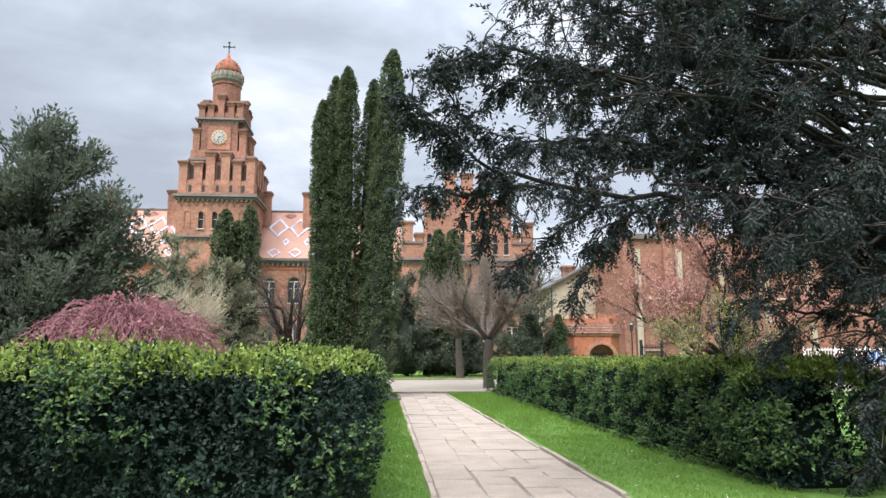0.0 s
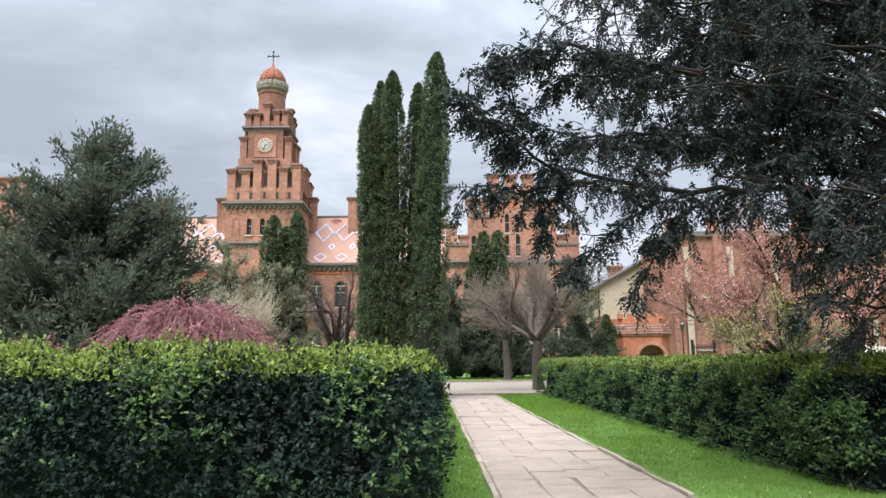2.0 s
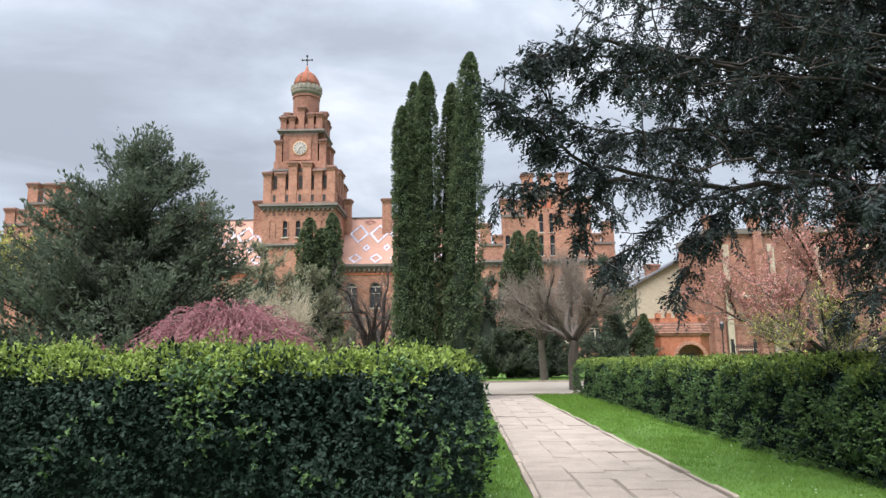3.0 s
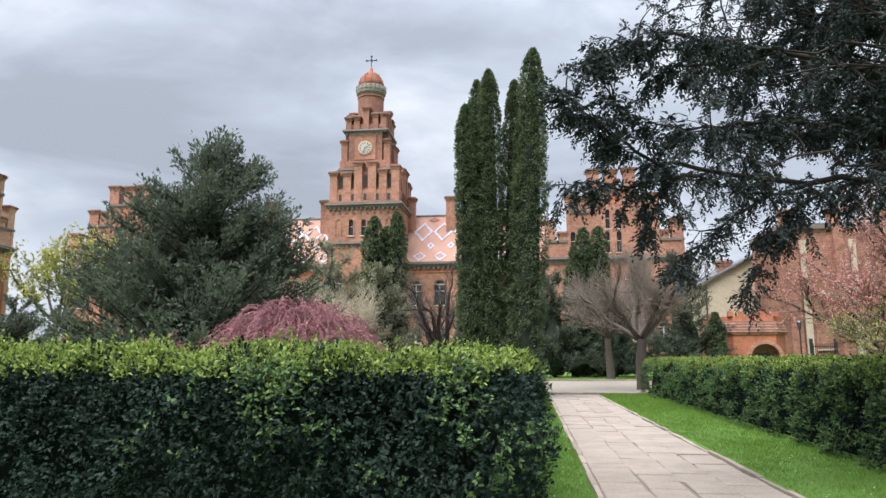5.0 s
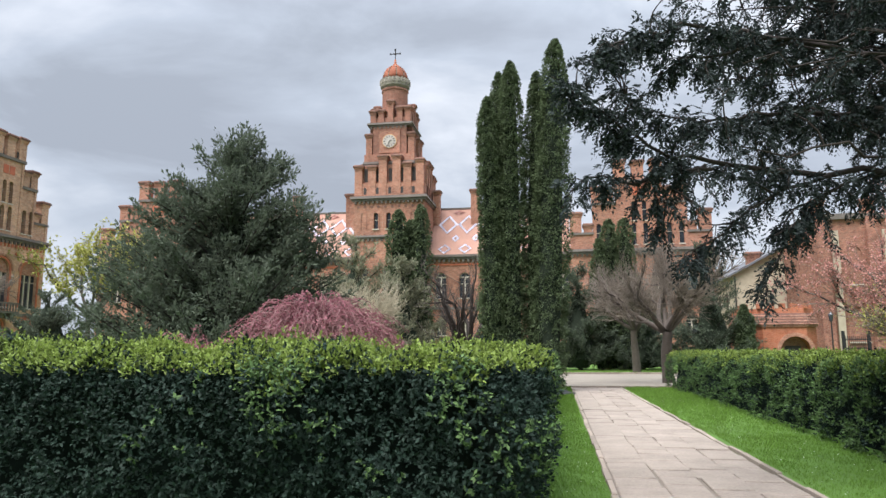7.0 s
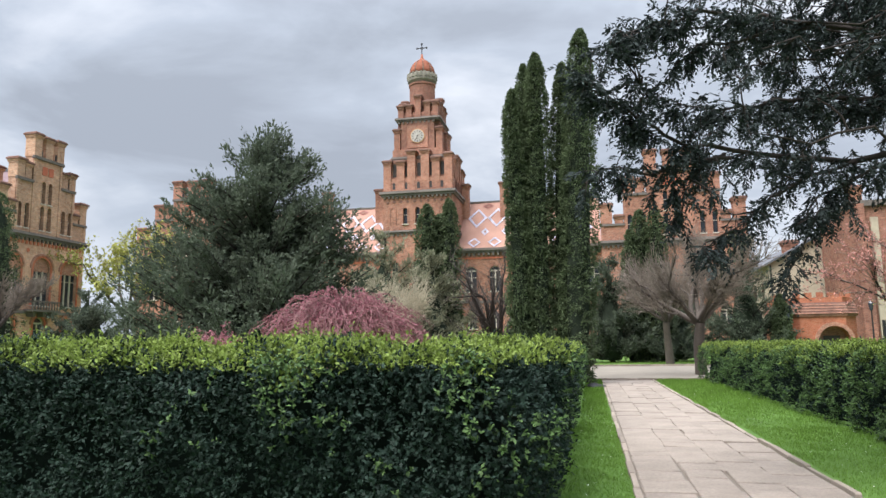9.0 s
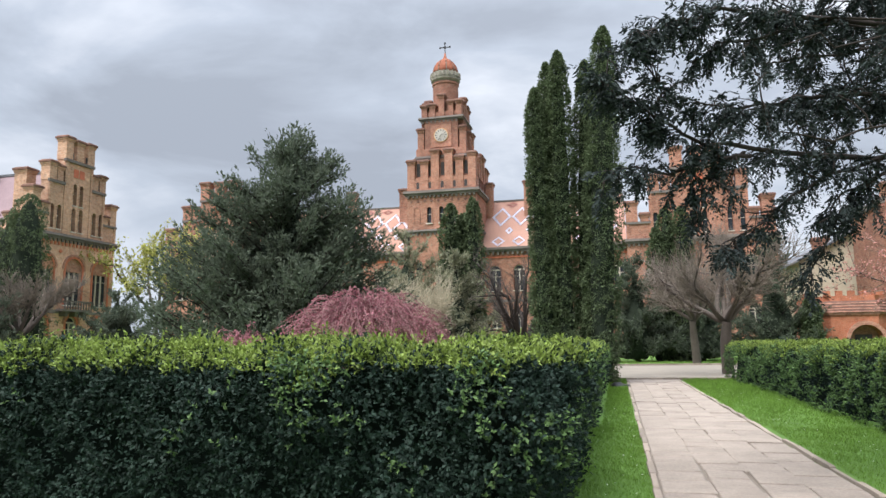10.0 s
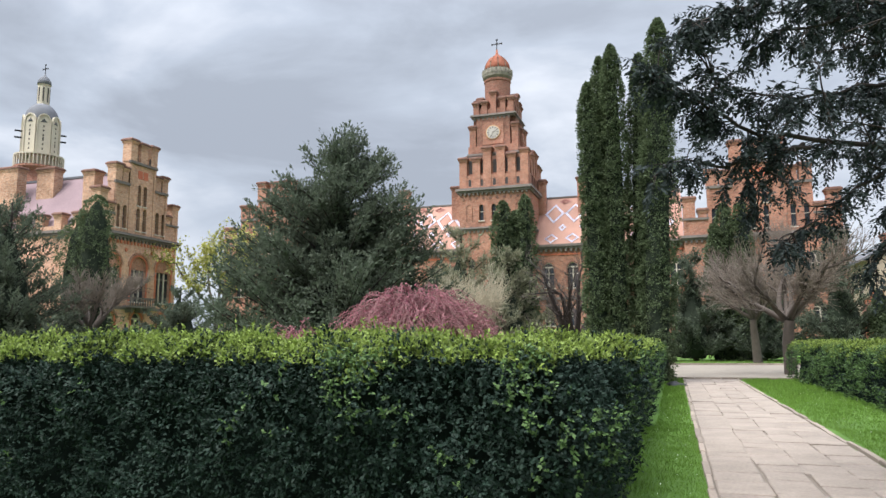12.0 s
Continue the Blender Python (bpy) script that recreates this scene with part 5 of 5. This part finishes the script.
def railing_fence():
    ob = thing("white_fence", "white painted metal fence with a blue panel", "fence", pose(28, 45, 0))
    for k in range(9):
        part("post", boxes((k * 2.2 - 0.05, k * 2.2 + 0.05, -0.05, 0.05, -0.02, 2.2)), WHITE_PAINT, ob)
    for z in (0.3, 1.95):
        part("rail", boxes((0, 17.6, -0.03, 0.03, z, z + 0.07)), WHITE_PAINT, ob)
    for k in range(88):
        part("bar", boxes((k * 0.2 + 0.07, k * 0.2 + 0.11, -0.015, 0.015, 0.2, 2.1)), WHITE_PAINT, ob)
    part("panel", boxes((4.5, 6.6, 0.05, 0.09, 1.0, 1.85)), BLUE_PAINT, ob, "blue panel behind the bars")


def iron_gate():
    ob = thing("iron_gate", "dark wrought iron gate beside the porch", "gate", pose(22.6, 60.5, 0))
    for x in (0, 1.9):
        part("post", boxes((x - 0.1, x + 0.1, -0.1, 0.1, -0.02, 3.0)), IRON, ob)
    for z in (0.3, 1.6, 2.3):
        part("rail", boxes((0, 1.9, -0.03, 0.03, z, z + 0.08)), IRON, ob)
    for k in range(12):
        part("bar", boxes((0.14 + k * 0.145, 0.18 + k * 0.145, -0.02, 0.02, 0.1, 2.6)), IRON, ob)


def black_sheet():
    """A crumpled black sheet on the grass where the hedge ends."""
    ob_bm = lathe([(0.34, 0.0), (0.3, 0.07), (0.16, 0.13), (0.03, 0.15)], 18)
    for v in ob_bm.verts:
        k = noise.noise(v.co * 6)
        v.co.x *= 1.0 + 0.5 * k
        v.co.y *= 1.6 + 0.4 * k
        v.co.z *= 1.0 + 0.8 * k
    ob = part("black_sheet", ob_bm, PLASTIC_BLACK, None, "", True)
    ob.location = (0.3, 25.6, 0.0)
    tagged(ob, "crumpled black plastic sheet on the grass", "sheet")


# ---- place it all ----
lay_path()
kerb_line(30.2, 0.10, -16, 12)
kerb_line(47.5, 0.12, -16, 22)
main_range()
gabled_wing("east_wing", "orange brick wing with a tall stepped gable", pose(9.85, 82, 0), 15.9, 14, 12.8, BRICK)
gabled_wing("west_wing", "orange brick wing with stepped gable behind a yew", pose(-50.8, 82, 0), 15.9, 14, 12.8, BRICK)
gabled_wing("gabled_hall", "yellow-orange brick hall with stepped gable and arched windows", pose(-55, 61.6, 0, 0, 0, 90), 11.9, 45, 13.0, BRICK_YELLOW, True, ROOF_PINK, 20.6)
church_tower((-80, 70, 0))
gate_pavilion()
side_buildings()
lamp_post((20.9, 58, 0))

hedge("clipped_hedge", -7.4, -0.03, 4.3, 5.8, 1.50, "dense clipped hedge with fresh light green tops", 28000, 3800, 15000, 11, 0.031, 0.27, taper=0.34)
hedge("clipped_hedge", -1.6, -0.06, 5.81, 28.5, 1.46, "long clipped hedge beside the lawn and path", 7000, 3000, 4500, 12, 0.05, 0.34, 1.5, 0.30)
# mid-green shoots all over these faces, partly to paint the light on them
hedge("clipped_hedge", 4.6, 6.0, 8.0, 31.5, 1.36, "clipped hedge with pale green crown along the path", 9000, 10000, 12000, 13, 0.05, 0.55, 1.5, lit_faces=1.0)
hedge("clipped_hedge", -16.0, -7.41, 4.3, 5.8, 1.50, "clipped hedge continuing along the lawn", 3500, 900, 1800, 14, 0.075, 0.34)

for x, y, h, r, s, ln in ((-2.34, 27.3, 11.75, 0.42, 1, -0.018), (-2.02, 28.1, 13.1, 0.38, 2, -0.008), (-1.66, 27.4, 13.25, 0.44, 3, 0.006), (-0.86, 27.9, 12.9, 0.44, 4, 0.025), (-0.36, 27.3, 14.0, 0.60, 5, 0.044)):
    column_thuja((x, y, 0), h, r, s, lean=ln)
for x, y, h, r, s in ((-11.4, 50, 11.9, 0.8, 21), (-10.55, 50.6, 11.2, 0.8, 22), (-9.75, 50.2, 12.3, 0.7, 23), (3.65, 58, 10.6, 0.7, 24), (4.5, 58.4, 12.2, 0.85, 25), (5.7, 58, 12.2, 0.85, 26), (14.7, 58.5, 5.0, 0.6, 27), (-46.4, 45.5, 12.4, 1.9, 28), (-44.8, 45.2, 13.8, 1.7, 29)):
    column_thuja((x, y, 0), h, r, s, 620, 16, 0.17)
broad_yew("spreading_yew", "broad grey-green yew with ragged upswept plumes", (-11.05, 22, 0), 9.1, 4.9, 31, 400, 20, 0.135, lean=0.5, slim=0.36, power=0.68, rise=0.42)
broad_yew("dark_yew", "tall dark yew before the gabled hall", (-45, 37.5, 0), 13.2, 5.6, 37, 130, 16, 0.26)
broad_yew("round_conifer", "dark bushy conifer beside the gabled hall", (-36, 45, 0), 6.6, 3.8, 38, 80, 14, 0.20)
hanging_yew((8.6, 9.8, 0), 41)
weeping_shrub("weeping_shrub", "crimson weeping shrub with hanging shoots", (-4.87, 14, 0), 3.2, 1.95, 51, 700)
weeping_shrub("weeping_shrub", "small crimson weeping shrub behind the hedge", (-8.0, 14.4, 0), 2.35, 0.9, 52, 160)
bare_tree("pollarded_tree", "bare pollarded tree with broom of grey twigs", (5.2, 35, 0), 6.2, 4.6, 2.5, 0.26, 61, 8, 24, 1.6, None, None, 0.75, twig_r=0.017)
bare_tree("pollarded_tree", "slimmer bare pollarded tree on the far lawn", (5.5, 51, 0), 7.0, 4.4, 3.0, 0.27, 62, 7, 20, 1.8, None, None, 0.7, twig_r=0.022)
bare_tree("pollarded_tree", "bare pollarded tree before the gabled hall", (-42, 42.5, 0), 8.4, 4.2, 2.6, 0.28, 64, 7, 18, 1.5, None, None, 0.8, twig_r=0.026)
bare_tree("dark_bare_tree", "bare dark-limbed tree before the brick facade", (-5.6, 45, 0), 8.6, 5.2, 1.2, 0.36, 63, 11, 4, 1.7, BARK_DARK, BARK, 1.0, group="", twig_r=0.024)
bare_tree("budding_tree", "tall tree with fresh yellow-green leaves", (-47.7, 66, 0), 18.0, 4.4, 5.0, 0.3, 65, 7, 8, 2.2, BARK, TWIG_PALE, 1.2, LEAF_YELLOW, 0.24, 10000, "")
bare_tree("blossom_tree", "spreading cherry tree with salmon pink blossom", (13.4, 26, 0), 7.6, 6.0, 1.4, 0.22, 66, 9, 8, 1.5, BARK_DARK, TWIG, 0.5, LEAF_BLOSSOM, 0.07, 34000, "")
bare_tree("budding_shrub", "small tree with yellow-green young leaves", (12.0, 24, 0), 4.4, 3.0, 1.0, 0.12, 67, 7, 8, 1.1, BARK_DARK, TWIG, 0.6, LEAF_YELLOW, 0.06, 4000, "")
broad_yew("round_conifer", "grey-olive rounded conifer beneath the thujas", (-10.7, 48, 0), 8.8, 4.0, 32, 90, 14, 0.22, LEAF_OLIVE)
broad_yew("round_conifer", "pale olive conifer behind the crimson shrub", (-12.9, 44, 0), 9.6, 3.8, 33, 90, 14, 0.22, LEAF_OLIVE)
bare_tree("tan_shrub", "leafless tan shrub of fanned upright shoots", (-11.3, 40, 0), 7.2, 2.4, 0.7, 0.10, 68, 10, 18, 1.6, TWIG_PALE, TWIG_PALE, 1.2, group="")
broad_yew("dark_yew", "dark yew at the edge of the far lawn", (1.8, 57, 0), 8.6, 3.4, 34, 90, 14, 0.22)
broad_yew("dark_yew", "low dark yew bush on the far lawn", (6.8, 58.5, 0), 6.0, 4.2, 35, 90, 14, 0.22)
broad_yew("dark_yew", "dark yew beside the gate pavilion", (12.4, 60, 0), 10.6, 3.6, 36, 90, 14, 0.22)
railing_fence()
iron_gate()
black_sheet()
grass_blades()
daisies()
